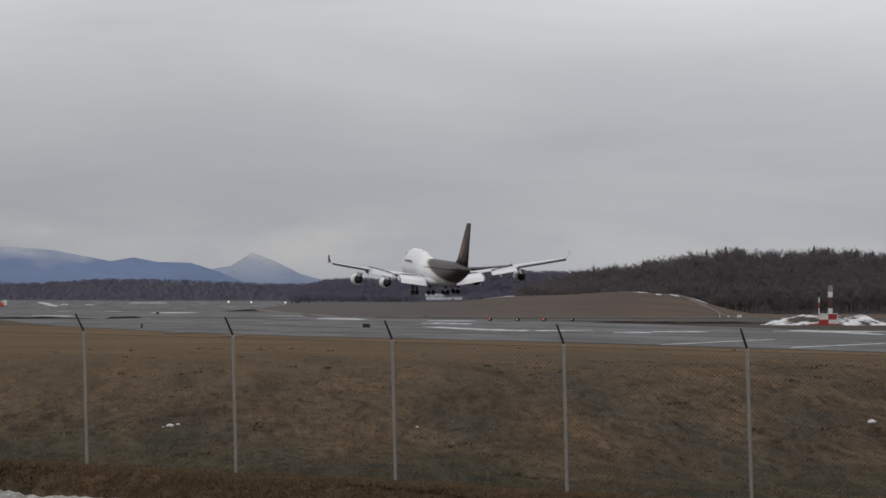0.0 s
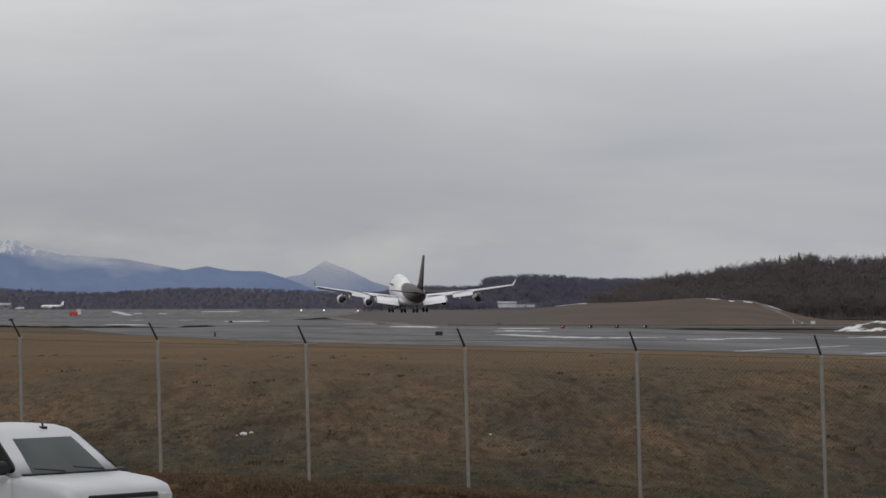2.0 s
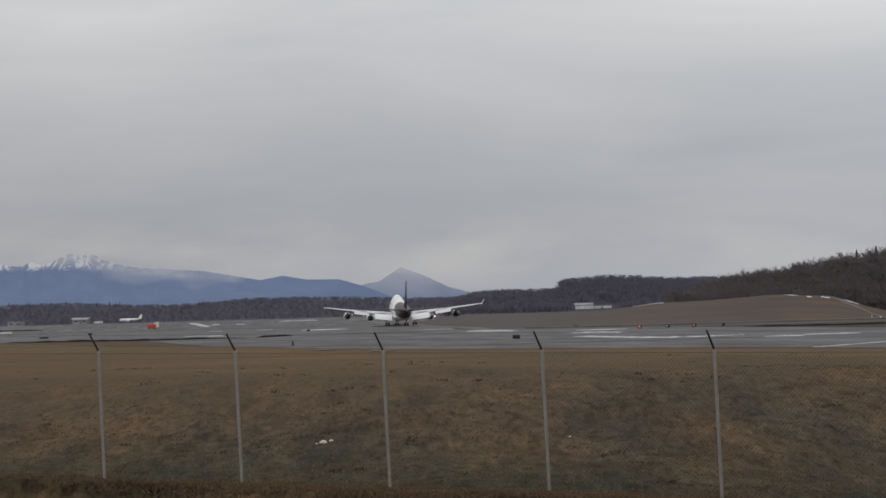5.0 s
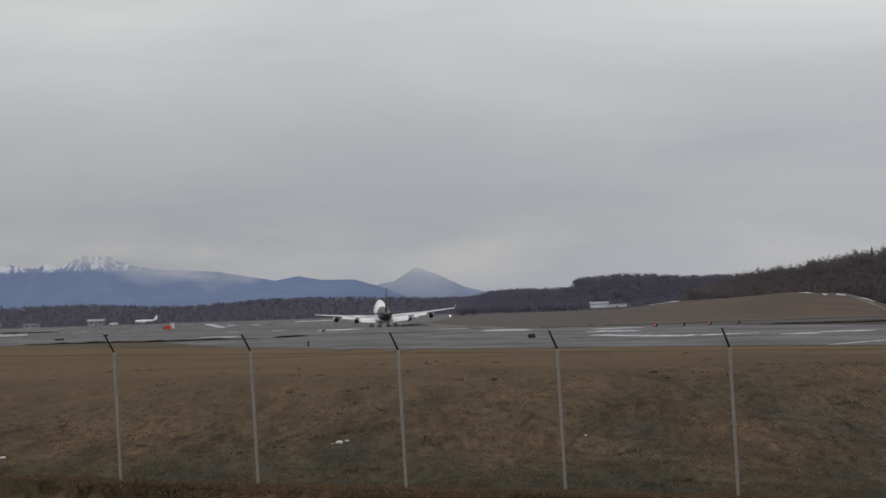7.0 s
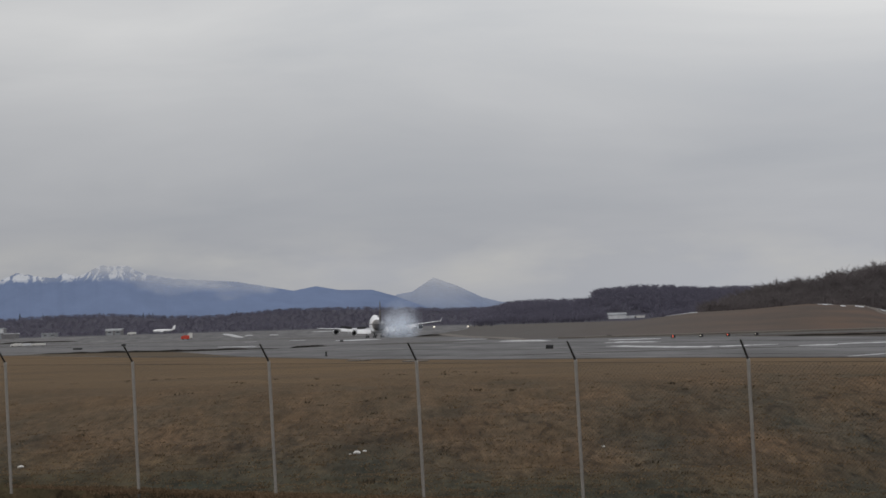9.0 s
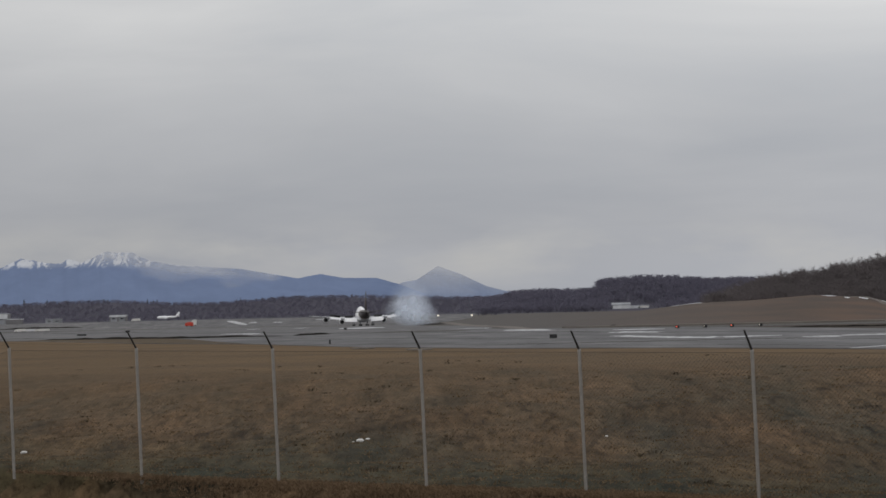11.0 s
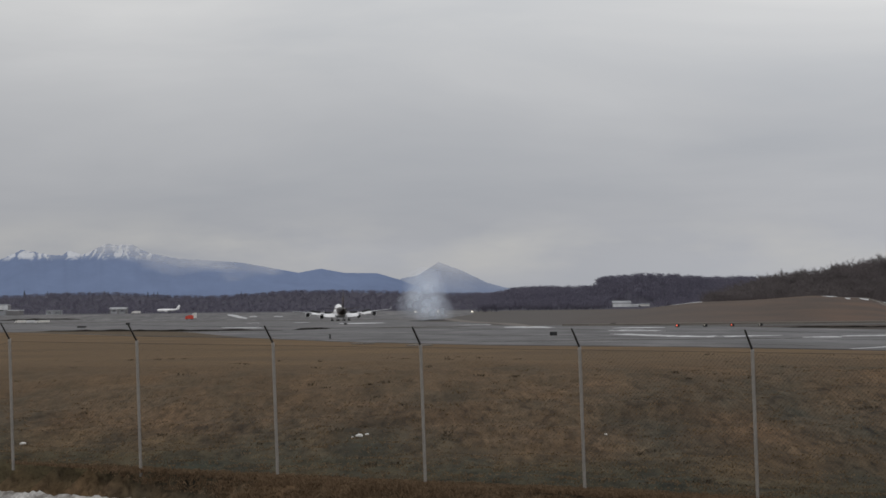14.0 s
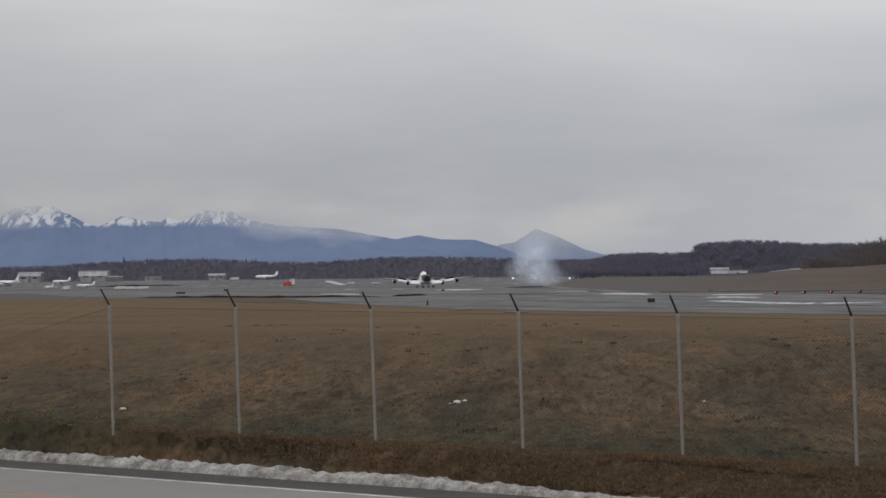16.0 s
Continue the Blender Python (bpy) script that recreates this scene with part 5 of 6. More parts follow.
    tube(rack, (0.35, -1.55, 0.76), (0.35, -1.55, 1.48), 0.03, sides=6)
    tube(rack, (0.2, -1.70, 0.76), (0.28, -1.62, 1.46), 0.025, sides=6)
    ld = part("tool_rack", rack, "rustbrown", None)
    return root, ld


truck, load = pickup()
truck.scale = (0.97, 0.97, 0.97)
load.parent = truck
tagged(load, "rusty brown tool frame in the bed")


# ---- things on the airfield ----
def spot(u, y, dz=0.0):
    """A place on the land in the direction u (thousandths to the right) at distance y."""
    x = u / 1000 * y
    return Vector((x, y, max(float(land(x, y)), 0.04 if y < 1930 else -9) + dz))


def sign_board(at, w, h, label, face="dark"):
    root = empty("airfield_sign", Matrix.Translation(at), label, "airfield sign", "signs beside the taxiways")
    part("panel", boxed(-w / 2, w / 2, -0.08, 0.08, h * 0.28, h, bevel=0.015), face, root)
    for x in (-w * 0.35, w * 0.35):
        part("leg", rod((x, 0, -0.03), (x, 0, h * 0.3), 0.03, sides=6), "galv", root)
    return root


sign_board(spot(39.4, 222), 0.62, 0.44, "small dark taxiway sign seen from behind")
sign_board(spot(-39.6, 664), 0.75, 0.55, "small dark taxiway sign seen from behind")
sign_board(spot(-140, 640), 2.2, 0.55, "wide dark taxiway sign seen from behind")
sign_board(spot(-122.5, 960), 1.6, 0.9, "dark taxiway sign seen from behind")
sign_board(spot(62.2, 475), 0.9, 0.4, "small dark taxiway sign seen from behind")
bol = empty("marker_post", Matrix.Translation(spot(-45.6, 229)), "short black marker post on the paving", "marker post")
part("post", rod((0, 0, -0.02), (0, 0, 0.36), 0.075, 0.07, sides=10), "dark", bol)
part("base", rod((0, 0, -0.02), (0, 0, 0.04), 0.14, 0.12, sides=12), "dark", bol)
part("cap", rod((0, 0, 0.36), (0, 0, 0.39), 0.07, 0.04, sides=10), "rubber", bol)


def papi(u, lamp, first):
    at = spot(u, 332)
    root = empty("approach_light_unit", Matrix.Translation(at), "dark low light box with a " + ("red" if lamp == "lamp_red" else "white") + " lamp", "approach light", "row of light units beside the runway")
    part("housing", boxed(-0.25, 0.25, -0.3, 0.3, 0.22, 0.58, bevel=0.04), "dark", root)
    for x in (-0.18, 0.18):
        part("leg", rod((x, 0, -0.03), (x, 0, 0.25), 0.03, sides=6), "galv", root)
    ln = bmesh.new()
    bmesh.ops.create_uvsphere(ln, u_segments=10, v_segments=6, radius=0.07 if first else 0.05, matrix=Matrix.Translation((-0.10 if first else -0.15, -0.29, 0.42)))
    part("lens", ln, lamp, root, "glowing lens")


papi(86.6, "lamp_red", True)
papi(97.2, "lamp_white", False)
papi(107.4, "lamp_red", True)
papi(118.2, "lamp_white", False)


def light_pole(u, y, h):
    at = spot(u, y)
    root = empty("light_pole", Matrix.Translation(at), "thin pole with a white lamp at the far field", "light pole", "far field lights")
    h = h - at.z
    part("pole", rod((0, 0, -0.1), (0, 0, h), 0.07, 0.05, sides=6), "galv", root)
    part("lamp_head", boxed(-0.5, 0.5, -0.3, 0.3, h - 0.1, h + 0.75, bevel=0.12), "lamp_white", root, "glowing lamp head")


light_pole(-12.9, 1750, 5.4)
light_pole(-4.3, 1750, 5.3)
light_pole(8.6, 1750, 5.0)


# checkered hut, masts and snow heap beside the rise
def heap():
    at = Vector((63.5, 293, 0))
    verts, faces = [], []
    nx, ny = 90, 16
    for j in range(ny + 1):
        for i in range(nx + 1):
            x, y = 14.5 * (i / nx - 0.5), 7.0 * (j / ny - 0.5)
            e = max(0.0, 1 - (abs(x) / 7.25) ** 2.5) * max(0.0, 1 - (abs(y) / 3.5) ** 2)
            z = e * (1.2 + 0.5 * noise.noise((x * 0.35, y * 0.3, 4))) + 0.16 * noise.noise((x * 1.4, y * 1.2, 1)) * e ** 0.3
            verts.append((at.x + x, at.y + y, 0.0 + z))
    n = nx + 1
    for j in range(ny):
        for i in range(nx):
            faces.append((j * n + i, j * n + i + 1, (j + 1) * n + i + 1, (j + 1) * n + i))
    return mesh_thing("snow_mound", verts, faces, "heap", "long heap of dirty melting snow with bare soil patches", "snow heap")


def heap_material():
    m = material("heap_snow", (0.60, 0.60, 0.61), rough=0.9, scale=0.42, vary=0.3, fine=7, second=(0.060, 0.050, 0.042), stretch=(0.75, 0.8, 2.2))
    first = [n for n in m.node_tree.nodes if n.type == "VALTORGB"][0].color_ramp.elements
    first[0].position, first[1].position = 0.46, 0.55
    return m


M["heap"] = heap_material()
heap()


def checkered_hut():
    at = spot(217.2, 289.2)
    root = empty("checkered_equipment_hut", Matrix.Translation(at), "small red and white checkered equipment cabinets by the snow heap", "equipment hut")
    for k, (x, lo, hi) in enumerate(((-0.48, "hutred", "paint"), (0.48, "paint", "hutred"))):
        part("lower_panel", boxed(x - 0.46, x + 0.46, -0.4, 0.4, 0.0, 0.62, bevel=0.02), lo, root, ("red" if lo == "hutred" else "white") + " lower panel")
        part("upper_panel", boxed(x - 0.46, x + 0.46, -0.4, 0.4, 0.62, 1.24, bevel=0.02), hi, root, ("red" if hi == "hutred" else "white") + " upper panel")
    part("roof_plate", boxed(-1.0, 1.0, -0.48, 0.48, 1.24, 1.30, bevel=0.015), "paint", root)
    part("skid", boxed(-2.2, 1.2, -0.45, -0.40, 0.0, 0.16), "hutred", root, "low red rail")


checkered_hut()


def banded_mast(at, h, r, bands, label):
    root = empty("antenna_mast", Matrix.Translation(at), label, "antenna mast", "masts by the hut")
    for i, c in enumerate(bands):
        part("mast_section", rod((0, 0, h * i / len(bands) - (0.05 if i == 0 else 0)), (0, 0, h * (i + 1) / len(bands)), r, sides=10), c, root)
    part("top_cap", rod((0, 0, h), (0, 0, h + 0.06), r * 1.1, r * 0.5, sides=10), "galv", root)


banded_mast(spot(218.2, 291), 4.35, 0.26, ["paint", "hutred", "cladding", "rustbrown", "rustbrown", "cladding", "galv"], "thick banded antenna mast beside the checkered hut")
banded_mast(spot(213.8, 291), 3.75, 0.07, ["paint", "hutred", "paint", "hutred", "paint", "dark"], "thin red and white antenna mast beside the checkered hut")


def field_box(name, u, y, w, d, h, mat, label, category):
    root = empty(name, Matrix.Translation(spot(u, y)), label, category)
    part("body", boxed(-w / 2, w / 2, -d / 2, d / 2, -0.05, h, bevel=0.04), mat, root)
    part("lid", boxed(-w / 2 - 0.05, w / 2 + 0.05, -d / 2 - 0.05, d / 2 + 0.05, h, h + 0.08, bevel=0.02), "roof", root)
    return root


field_box("equipment_cabinet", 182.8, 462, 0.75, 0.6, 0.75, "paint", "white equipment cabinet on the grass", "cabinet")
field_box("equipment_cabinet", 178.6, 462, 0.25, 0.25, 0.6, "paint", "narrow white equipment cabinet on the grass", "cabinet")
pipe = empty("white_stake", Matrix.Translation(spot(175.2, 462)), "thin white stake on the grass", "stake")
part("stake", rod((0, 0, -0.1), (0, 0, 0.9), 0.06, sides=8), "paint", pipe)
part("stake_cap", rod((0, 0, 0.9), (0, 0, 0.95), 0.08, 0.05, sides=8), "roof", pipe)


# snow left along the track over the rise
def drift(u0, u1, y0, y1, wide=1.0, mat="ice", name="snow_streak", label="streak of old snow on the brown rise", category="snow"):
    rnd = random.Random(int(u0 * 10 + y0))
    verts, faces = [], []
    n = 16
    for i in range(n + 1):
        t = i / n
        u, y = u0 + (u1 - u0) * t, y0 + (y1 - y0) * t
        half = wide * (0.7 + 2.2 * math.sin(math.pi * t)) * rnd.uniform(0.6, 1.2)
        for s in (-1, 0, 1):
            yy = y + half * s
            x = u / 1000 * yy
            verts.append((x, yy, float(land(x, yy)) + (0.16 if s == 0 else 0.02)))
    for i in range(n):
        for k in (0, 1):
            a = i * 3 + k
            faces.append((a, a + 1, a + 4, a + 3))
    return mesh_thing(name, verts, faces, mat, label, category)


drift(143.5, 146.0, 604, 604)
drift(141.8, 147.5, 640, 636)
drift(156.0, 159.5, 600, 592)
drift(150.5, 152.5, 596, 594)
drift(161.0, 170.5, 632, 600, 0.7)
drift(152.0, 172.0, 640, 560, 3.0, "track", "gravel_track", "pale worn gravel track down the brown rise", "track")
drift(160.0, 181.0, 640, 500, 2.0, "track", "gravel_track", "pale worn gravel track down the brown rise", "track")
drift(84.0, 96.0, 660, 640)
drift(174.0, 182.5, 486, 482)


# far buildings, parked aircraft and vehicles
def building(name, u, y, w, d, h, wall, label, doors=2, roof_rise=1.2, annex=0.0, up=0.0, band=0.0):
    root = empty(name, Matrix.Translation(spot(u, y, up)), label, "building")
    wl = part("wall", boxed(-w / 2, w / 2, -d / 2, d / 2, -0.5, h), wall, root)
    rf = loft(bmesh.new(), [[(-w / 2 - 0.4, s * d / 2 * 1.04, h), (w / 2 + 0.4, s * d / 2 * 1.04, h), (w / 2 + 0.4, s * d / 2 * 1.04, h + 0.35), (-w / 2 - 0.4, s * d / 2 * 1.04, h + 0.35)] if s else
                            [(-w / 2 - 0.4, 0, h), (w / 2 + 0.4, 0, h), (w / 2 + 0.4, 0, h + roof_rise), (-w / 2 - 0.4, 0, h + roof_rise)] for s in (-1, 0, 1)])
    part("roof", rf, "roof", root)
    for k in range(doors):
        x = -w / 2 + w * (k + 0.5) / doors
        dr = part("door", boxed(x - w / doors * 0.38, x + w / doors * 0.38, -d / 2 - 0.12, -d / 2 + 0.05, -0.1, h * 0.72), "roof", wl, "grey sliding door")
        part("window", boxed(x - w / doors * 0.2, x + w / doors * 0.2, -d / 2 - 0.18, -d / 2, h * 0.45, h * 0.6), "glass", dr)
    if band:
        part("fascia", boxed(-w / 2 - 0.2, w / 2 + 0.2, -d / 2 - 0.25, -d / 2 - 0.01, h * (1 - band), h + 0.3), "cladding", root, "pale metal fascia")
    if annex:
        part("annex", boxed(w / 2, w / 2 + annex, -d / 2, d / 2, -0.5, h * 0.45), wall, root, "low annex")
        part("annex_roof", boxed(w / 2, w / 2 + annex + 0.5, -d / 2 - 0.3, d / 2, h * 0.45, h * 0.45 + 0.7), "cladding", root, "pale flat annex roof")
    return root


building("hangar", -173.0, 2300, 25, 18, 8.8, "shedwall", "wide grey hangar with a pale fascia at the far apron", 2, 0.8, 11, band=0.45)
building("hangar", -197.5, 2280, 20, 16, 7.5, "shedwall", "grey hangar with a pale fascia at the far apron", 2, 1.6, band=0.25)
building("terminal_shed", -125.8, 2380, 15, 12, 5.4, "shedwall", "low grey shed with a pale roof edge at the far apron", 2, 0.8, band=0.2)
building("terminal_shed", -150.5, 2450, 14, 10, 3.6, "roof", "low grey shed before the far trees", 2, 0.6)
building("lodge", 65.4, 1632, 11.0, 8, 2.2, "cladding", "pale low building under the wooded hill", 0, 1.6, 5, 1.5)
building("lodge", 74.2, 1632, 5.5, 5, 1.5, "paint", "small pale shed under the wooded hill", 0, 0.5, 0.0, 1.5)


def parked_plane(u, y, turn, size, label):
    root = empty("parked_airplane", Matrix.Translation(spot(u, y)) @ pose(0, 0, 0, 0, 0, turn), label, "airplane", "aircraft parked on the far apron")
    k = size
    fr = [(1.0, 0.02, 0.0), (0.9, 0.09, 0.0), (0.7, 0.115, 0.0), (0.2, 0.12, 0.0), (-0.4, 0.10, 0.01), (-0.8, 0.05, 0.05), (-1.0, 0.01, 0.08)]
    rings = [[(k * r * math.cos(a), k * y0 * 0.9, k * (0.26 + dz + r * math.sin(a))) for a in np.linspace(0, 2 * math.pi, 13)[:-1]] for y0, r, dz in fr]
    smooth(part("fuselage", loft(bmesh.new(), rings), "white", root))
    for s in (-1, 1):
        part("wing", loft(bmesh.new(), [aerofoil(s * 0.08 * k, 0.25 * k, 0.42 * k, 0.2 * k, 0.1), aerofoil(s * 0.95 * k, -0.15 * k, 0.16 * k, 0.27 * k, 0.1)]), "white", root)
        part("tailplane", loft(bmesh.new(), [aerofoil(s * 0.03 * k, -0.66 * k, 0.22 * k, 0.36 * k, 0.1), aerofoil(s * 0.34 * k, -0.78 * k, 0.11 * k, 0.38 * k, 0.1)]), "white", root)
        part("engine", rod((s * 0.33 * k, 0.30 * k, 0.15 * k), (s * 0.33 * k, 0.02 * k, 0.15 * k), 0.06 * k, 0.045 * k, sides=10), "cladding", root)
        part("wheel", wheel_mesh((s * 0.12 * k, -0.05 * k, 0.045 * k), 0.045 * k, 0.04 * k), "rubber", root)
    part("fin", loft(bmesh.new(), [[(-0.012 * k, -0.58 * k, 0.34 * k), (0.012 * k, -0.58 * k, 0.34 * k), (0.012 * k, -0.88 * k, 0.34 * k), (-0.012 * k, -0.88 * k, 0.34 * k)],
                                   [(-0.006 * k, -0.82 * k, 0.68 * k), (0.006 * k, -0.82 * k, 0.68 * k), (0.006 * k, -0.95 * k, 0.68 * k), (-0.006 * k, -0.95 * k, 0.68 * k)]]), "white", root)
    part("nose_wheel", wheel_mesh((0, 0.65 * k, 0.04 * k), 0.04 * k, 0.03 * k), "rubber", root)


parked_plane(-185.8, 2200, 75, 9.0, "white twin-engined aircraft parked side-on")
parked_plane(-206.5, 2150, 60, 13.0, "white jet with a tall tail parked on the apron")
parked_plane(-176.5, 2080, 100, 8.0, "small white aircraft parked on the apron")
parked_plane(-107.0, 2330, 95, 11.0, "long white aircraft parked before the trees")
parked_plane(-190.5, 2050, 40, 7.0, "small white aircraft with its tail towards the field")


def service_vehicle(u, y, turn, mat, label, length=6.0, height=2.6):
    root = empty("service_vehicle", Matrix.Translation(spot(u, y)) @ pose(0, 0, 0, 0, 0, turn), label, "service vehicle", "vehicles on the airfield")
    L, H = length, height
    cabp = loft(bmesh.new(), [[(s * 1.15, L * 0.5, 0.5), (s * 1.15, L * 0.5, H * 0.5), (s * 1.05, L * 0.42, H * 0.85), (s * 1.0, L * 0.2, H * 0.88), (s * 1.1, L * 0.2, 0.5)] for s in (-1, 1)])
    part("cab", cabp, "paint" if mat != "red" else mat, root)
    part("body", boxed(-1.2, 1.2, -L * 0.5, L * 0.18, 0.6, H, bevel=0.12), mat, root)
    part("windscreen", boxed(-0.95, 0.95, L * 0.43, L * 0.485, H * 0.52, H * 0.8), "glass", root)
    for x in (-1.0, 1.0):
        for yy in (-L * 0.3, L * 0.32):
            part("wheel", wheel_mesh((x, yy, 0.45), 0.45, 0.3), "rubber", root)
    return root


service_vehicle(-99.0, 2085, 80, "red", "bright red airfield service truck", 6.4, 3.4)
service_vehicle(-97.2, 2100, 90, "paint", "white van behind the red truck", 4.0, 5.0)
service_vehicle(-119.3, 2300, 85, "paint", "white van on the far apron", 7.5, 2.6)
service_vehicle(-163.5, 2010, 85, "paint", "white truck on the apron", 8.0, 2.6)
service_vehicle(-160.0, 2010, 95, "cladding", "pale tank truck on the apron", 9.0, 2.3)
service_vehicle(-155.0, 2010, 88, "paint", "long white trailer truck on the apron", 11.0, 2.2)
service_vehicle(-184.0, 2010, 70, "paint", "white van on the apron", 6.0, 3.0)
dome = empty("radar_dome", Matrix.Translation((-153.2 / 1000 * 2830, 2830, 27.3)), "small white radar dome above the far trees", "radar dome")
dm = bmesh.new()
bmesh.ops.create_uvsphere(dm, u_segments=14, v_segments=8, radius=1.8)
smooth(part("dome", dm, "white", dome))
part("tower", rod((0, 0, -20), (0, 0, -1.4), 0.9, 0.7, sides=10), "cladding", dome)


# far apron that lifts towards the woods
def far_apron():
    verts, faces = [], []
    ys = np.linspace(1931, 2545, 24)
    us = np.linspace(-330, 36, 40)
    for y in ys:
        for u in us:
            x = u / 1000 * y
            verts.append((x, y, float(land(x, y)) + 0.06))
    n = len(us)
    for i in range(len(ys) - 1):
        for j in range(n - 1):
            faces.append((i * n + j, i * n + j + 1, (i + 1) * n + j + 1, (i + 1) * n + j))
    mesh_thing("far_apron", verts, faces, "asphalt", "grey paved apron before the far trees", "apron", "structure")


far_apron()


# ---- tyre smoke ----
def smoke():
    """Smoke from the wheels: thin translucent puffs that leave the runway one after another and drift apart."""
    root = empty("tyre_smoke", Matrix.Translation((0, 0, 0)), "pale blue-white tyre smoke drifting over the runway", "smoke")
    rnd = random.Random(21)
    shapes = []
    for k in range(4):
        bm = bmesh.new()
        bmesh.ops.create_icosphere(bm, subdivisions=4, radius=1.0)
        for v in bm.verts:
            v.co *= 0.94 + 0.16 * noise.noise(v.co * 1.6 + Vector((k * 7, 0, 0))) + 0.06 * noise.noise(v.co * 4 + Vector((0, k * 5, 0)))
        # open towards the runway's far end, as smoke shows one skin to the light
        bmesh.ops.delete(bm, geom=[v for v in bm.verts if v.co.y > 0.12], context="VERTS")
        shapes.append(smooth(part("puff", bm, "smoke", root)))
    out = []
    for i in range(9):
        if i < 4:
            ob = shapes[i]
        else:
            ob = new("puff", shapes[i % 4].data)
            ob.parent = root
        size = (6.5, 7.0, 8.0, 6.5, 10.5, 7.5, 11.5, 9.0, 10.5)[i]
        ob.scale = (size, size * 0.6, size * rnd.uniform(0.9, 1.15))
        out.append((ob, size, rnd))
    return root, out


smoke_thing, puffs = smoke()


# ---- all that moves ----
JET = [  # seconds, x, y, height of the wheels
    (0.0, 45.4, 686.0, 5.40), (0.5, 40.0, 729.0, 4.75), (1.0, 34.8, 769.4, 4.05), (1.5, 29.1, 804.9, 3.47), (2.0, 23.5, 840.5, 2.94),
    (3.0, 13.4, 912.5, 1.78), (4.0, 4.1, 986.3, 0.78), (5.0, -4.4, 1057.8, 0.50), (6.0, -12.5, 1131.3, 0.28), (6.8, -18.6, 1191.5, 0.08),
    (7.1, -20.9, 1213.9, 0.04), (8.0, -27.5, 1282.8, 0.04), (9.0, -34.7, 1357.0, 0.04), (10.0, -42.1, 1436.9, 0.04), (11.0, -49.4, 1513.5, 0.04),
    (12.0, -56.7, 1587.7, 0.04), (13.0, -64.2, 1657.7, 0.04), (14.0, -71.4, 1723.3, 0.04), (15.0, -78.6, 1783.8, 0.04), (16.0, -84.9, 1836.0, 0.04)]


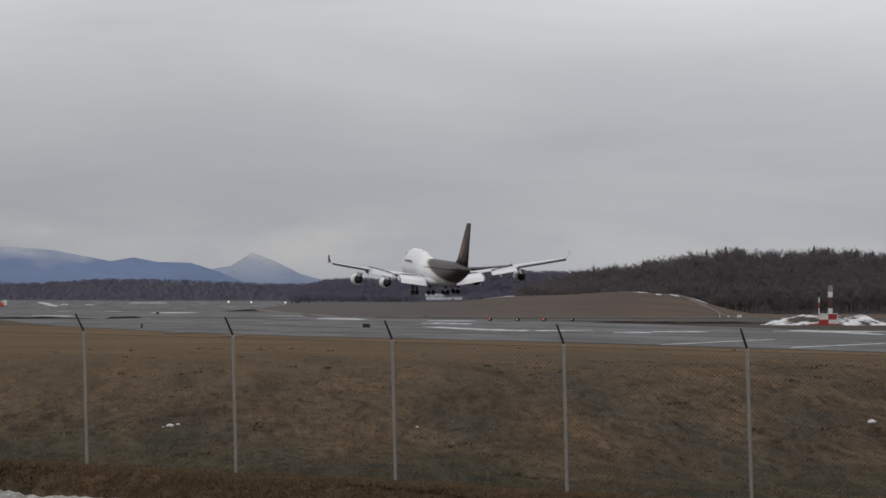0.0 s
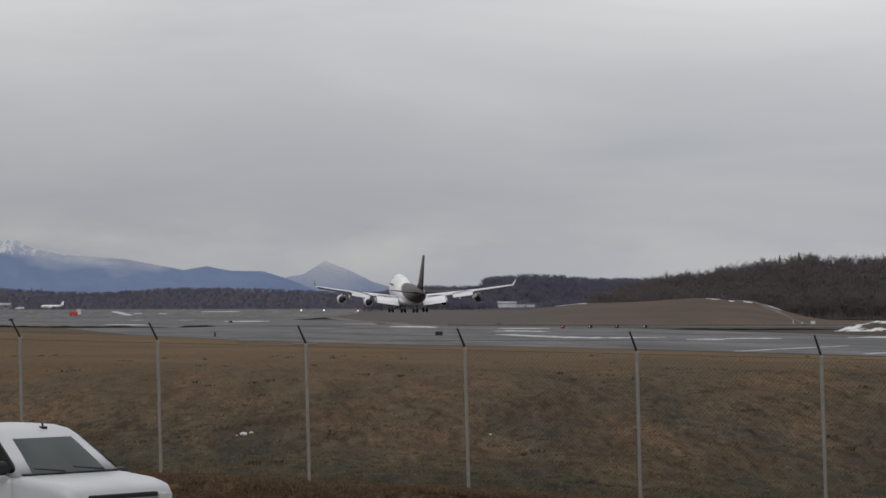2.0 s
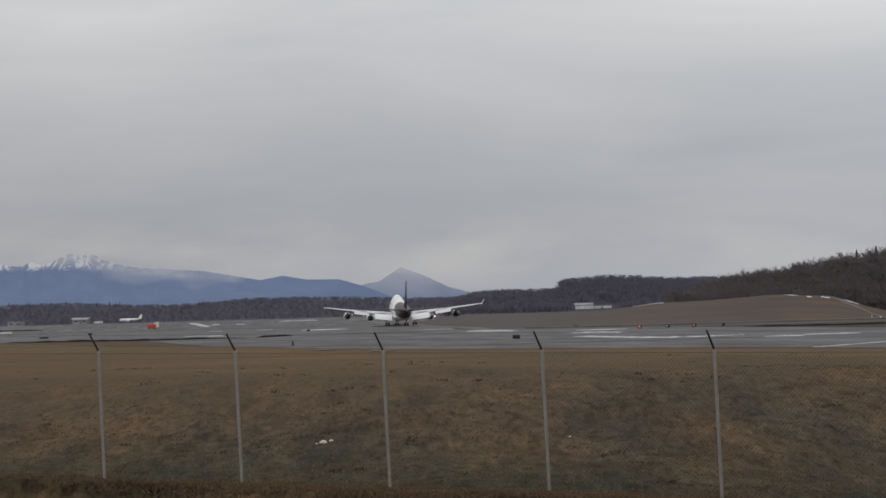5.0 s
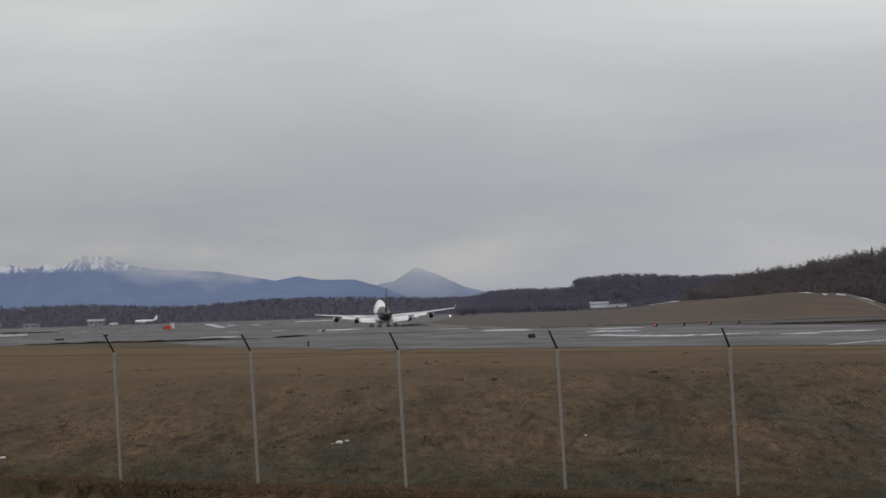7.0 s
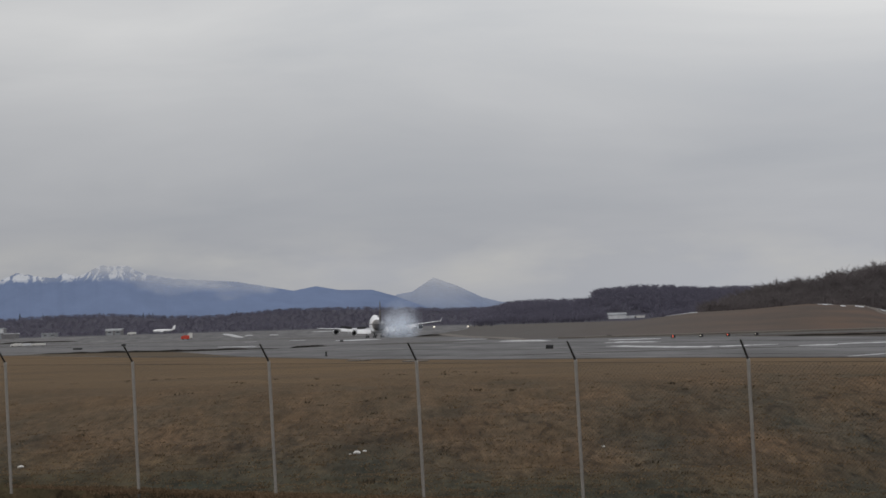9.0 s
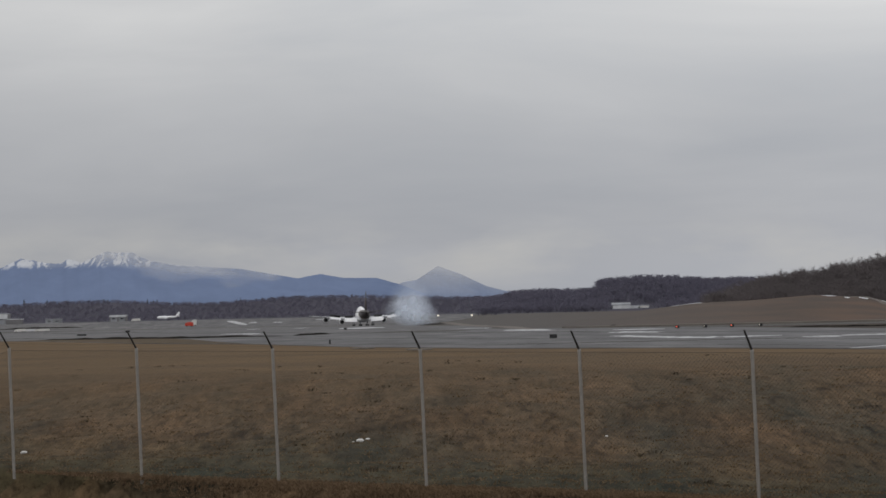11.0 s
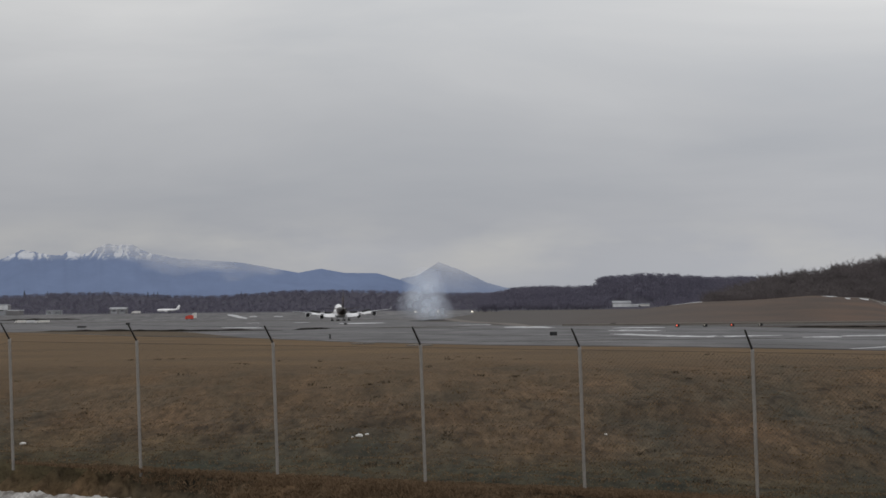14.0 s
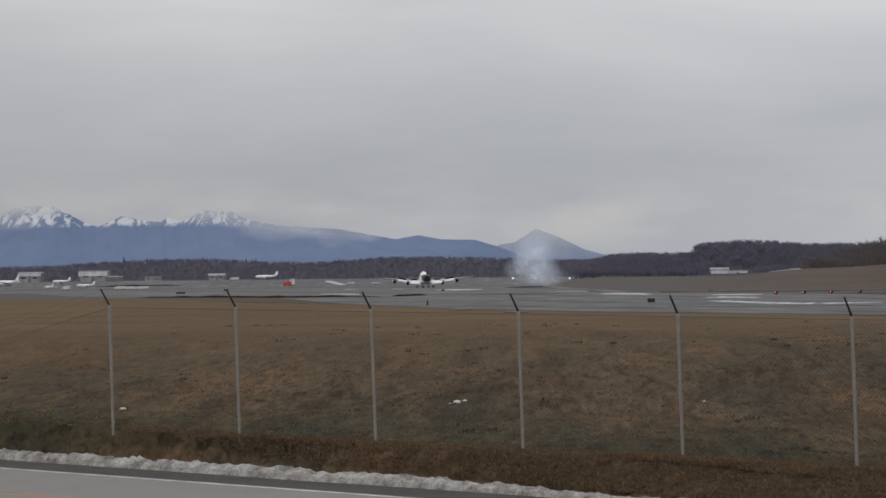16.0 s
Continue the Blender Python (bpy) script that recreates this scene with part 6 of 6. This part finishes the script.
def motions():
    rows = []
    for t, x, y, z in JET:
        nose_up = float(np.interp(t, [0, 6.8, 8.0, 11.0, 16], [3.0, 3.4, 2.4, 0.0, 0.0]))
        bank = float(np.interp(t, [0, 1.5, 4, 6.3, 7.3, 8.0, 9.2, 11.3, 16], [-1.4, -0.5, -0.2, 0.0, -1.4, -1.9, -1.9, -1.3, -0.5]))
        crab = float(np.interp(t, [0, 0.5, 1.0, 2.4, 4.0, 7.5, 9.0, 12.0, 16], [9.8, 8.7, 8.2, 5.1, 3.9, 4.0, 4.6, 5.7, 5.9]))
        rows.append((t, pose(x, y, z, nose_up, bank, crab)))
    walk(jet, rows)
    # the wings flex upwards in the air and settle on the ground
    for wing, side in WINGS:
        def flexed(lift):
            a = -side * math.degrees(math.asin(lift / 29.0))
            return Matrix.Translation((side * 2.6, 0, 4.3)) @ pose(0, 0, 0, 0, a, 0) @ Matrix.Translation((-side * 2.6, 0, -4.3))
        walk(wing, [(t, flexed(v)) for t, v in ((0.0, 2.1), (3.0, 1.6), (4.0, 1.5), (6.5, 0.8), (7.0, 0.45), (8.0, -0.4), (9.5, -0.4), (16.0, -0.4))])
    for sp, at, sweep, slope in SPOILERS:
        def hinge(a):
            return pose(*at, 0, 0, sweep) @ pose(0, 0, 0, 0, math.degrees(slope), 0) @ pose(0, 0, 0, -a, 0, 0)
        walk(sp, [(0, hinge(2)), (7.2, hinge(2)), (7.8, hinge(45)), (16, hinge(45))])
    # the pickup: seconds, metres along its lane and across it
    along = [(0.0, -39.0, 0.0), (1.5, -15.3, 0.0), (2.0, -7.54, 0.0), (2.3, -2.95, 0.0), (2.5, 0.0, 0.05), (2.7, 3.12, 0.35), (3.0, 7.72, 0.95), (3.3, 12.0, 1.1), (16.0, 183.0, 1.1)]
    turn = math.degrees(math.atan2(-0.731, -0.682))
    base = Vector((1.652, 30.3, ROAD_Z)) - ROAD_DIR * 1.28
    walk(truck, [(t, pose(base.x + 0.731 * s - 0.682 * r, base.y - 0.682 * s - 0.731 * r, ROAD_Z + 0.005, 0, 0, turn)) for t, s, r in along])
    # smoke: born at the wheels between 7.0 and 8.7 s, then spread, lifted and carried to the right
    for i, (ob, size, rnd) in enumerate(puffs):
        born = (7.05, 7.2, 7.35, 7.5, 7.6, 7.75, 7.9, 8.3, 8.7)[i]
        gy = float(np.interp(born, [r[0] for r in JET], [r[2] for r in JET]))
        gx = float(np.interp(born, [r[0] for r in JET], [r[1] for r in JET]))
        sx, lift = (0.0, -0.7, 0.4, -0.35, 0.1, 0.9, 0.05, 0.5, 0.2)[i], (0.3, 0.5, 0.1, 0.75, 0.45, 0.2, 0.9, 0.6, 1.0)[i]
        rs = []
        slow = 0.3 if size < 8 else 1.0
        for t in (0.0, born - 0.2, born + slow, born + slow + 0.9, 11.4, 12.2, 13.0, 14.5, 16.0):
            if t < born:
                p = (gx + 4, 1235 + 4 * i, -18.0)
            else:
                a = t - born
                g = 1 - math.exp(-a / 2.5)
                drift_x = float(np.interp(t, [7, 8, 9, 11.3, 13, 16], [-19.4, -23.2, -21.6, -18.2, -15.2, -7.0]))
                p = (drift_x + sx * (1.5 + 8.5 * g), 1235 + 4 * i, size * 0.32 + lift ** 1.3 * (2.2 * min(a, 1.5) + 10.0 * g * min(1.0, a / 5)))
            rs.append((t, p))
        rs = sorted(rs)
        clean = [rs[0]]
        for r in rs[1:]:
            if r[0] - clean[-1][0] > 0.06:
                clean.append(r)
        walk(ob, [(t, pose(*p)) for t, p in clean])


motions()
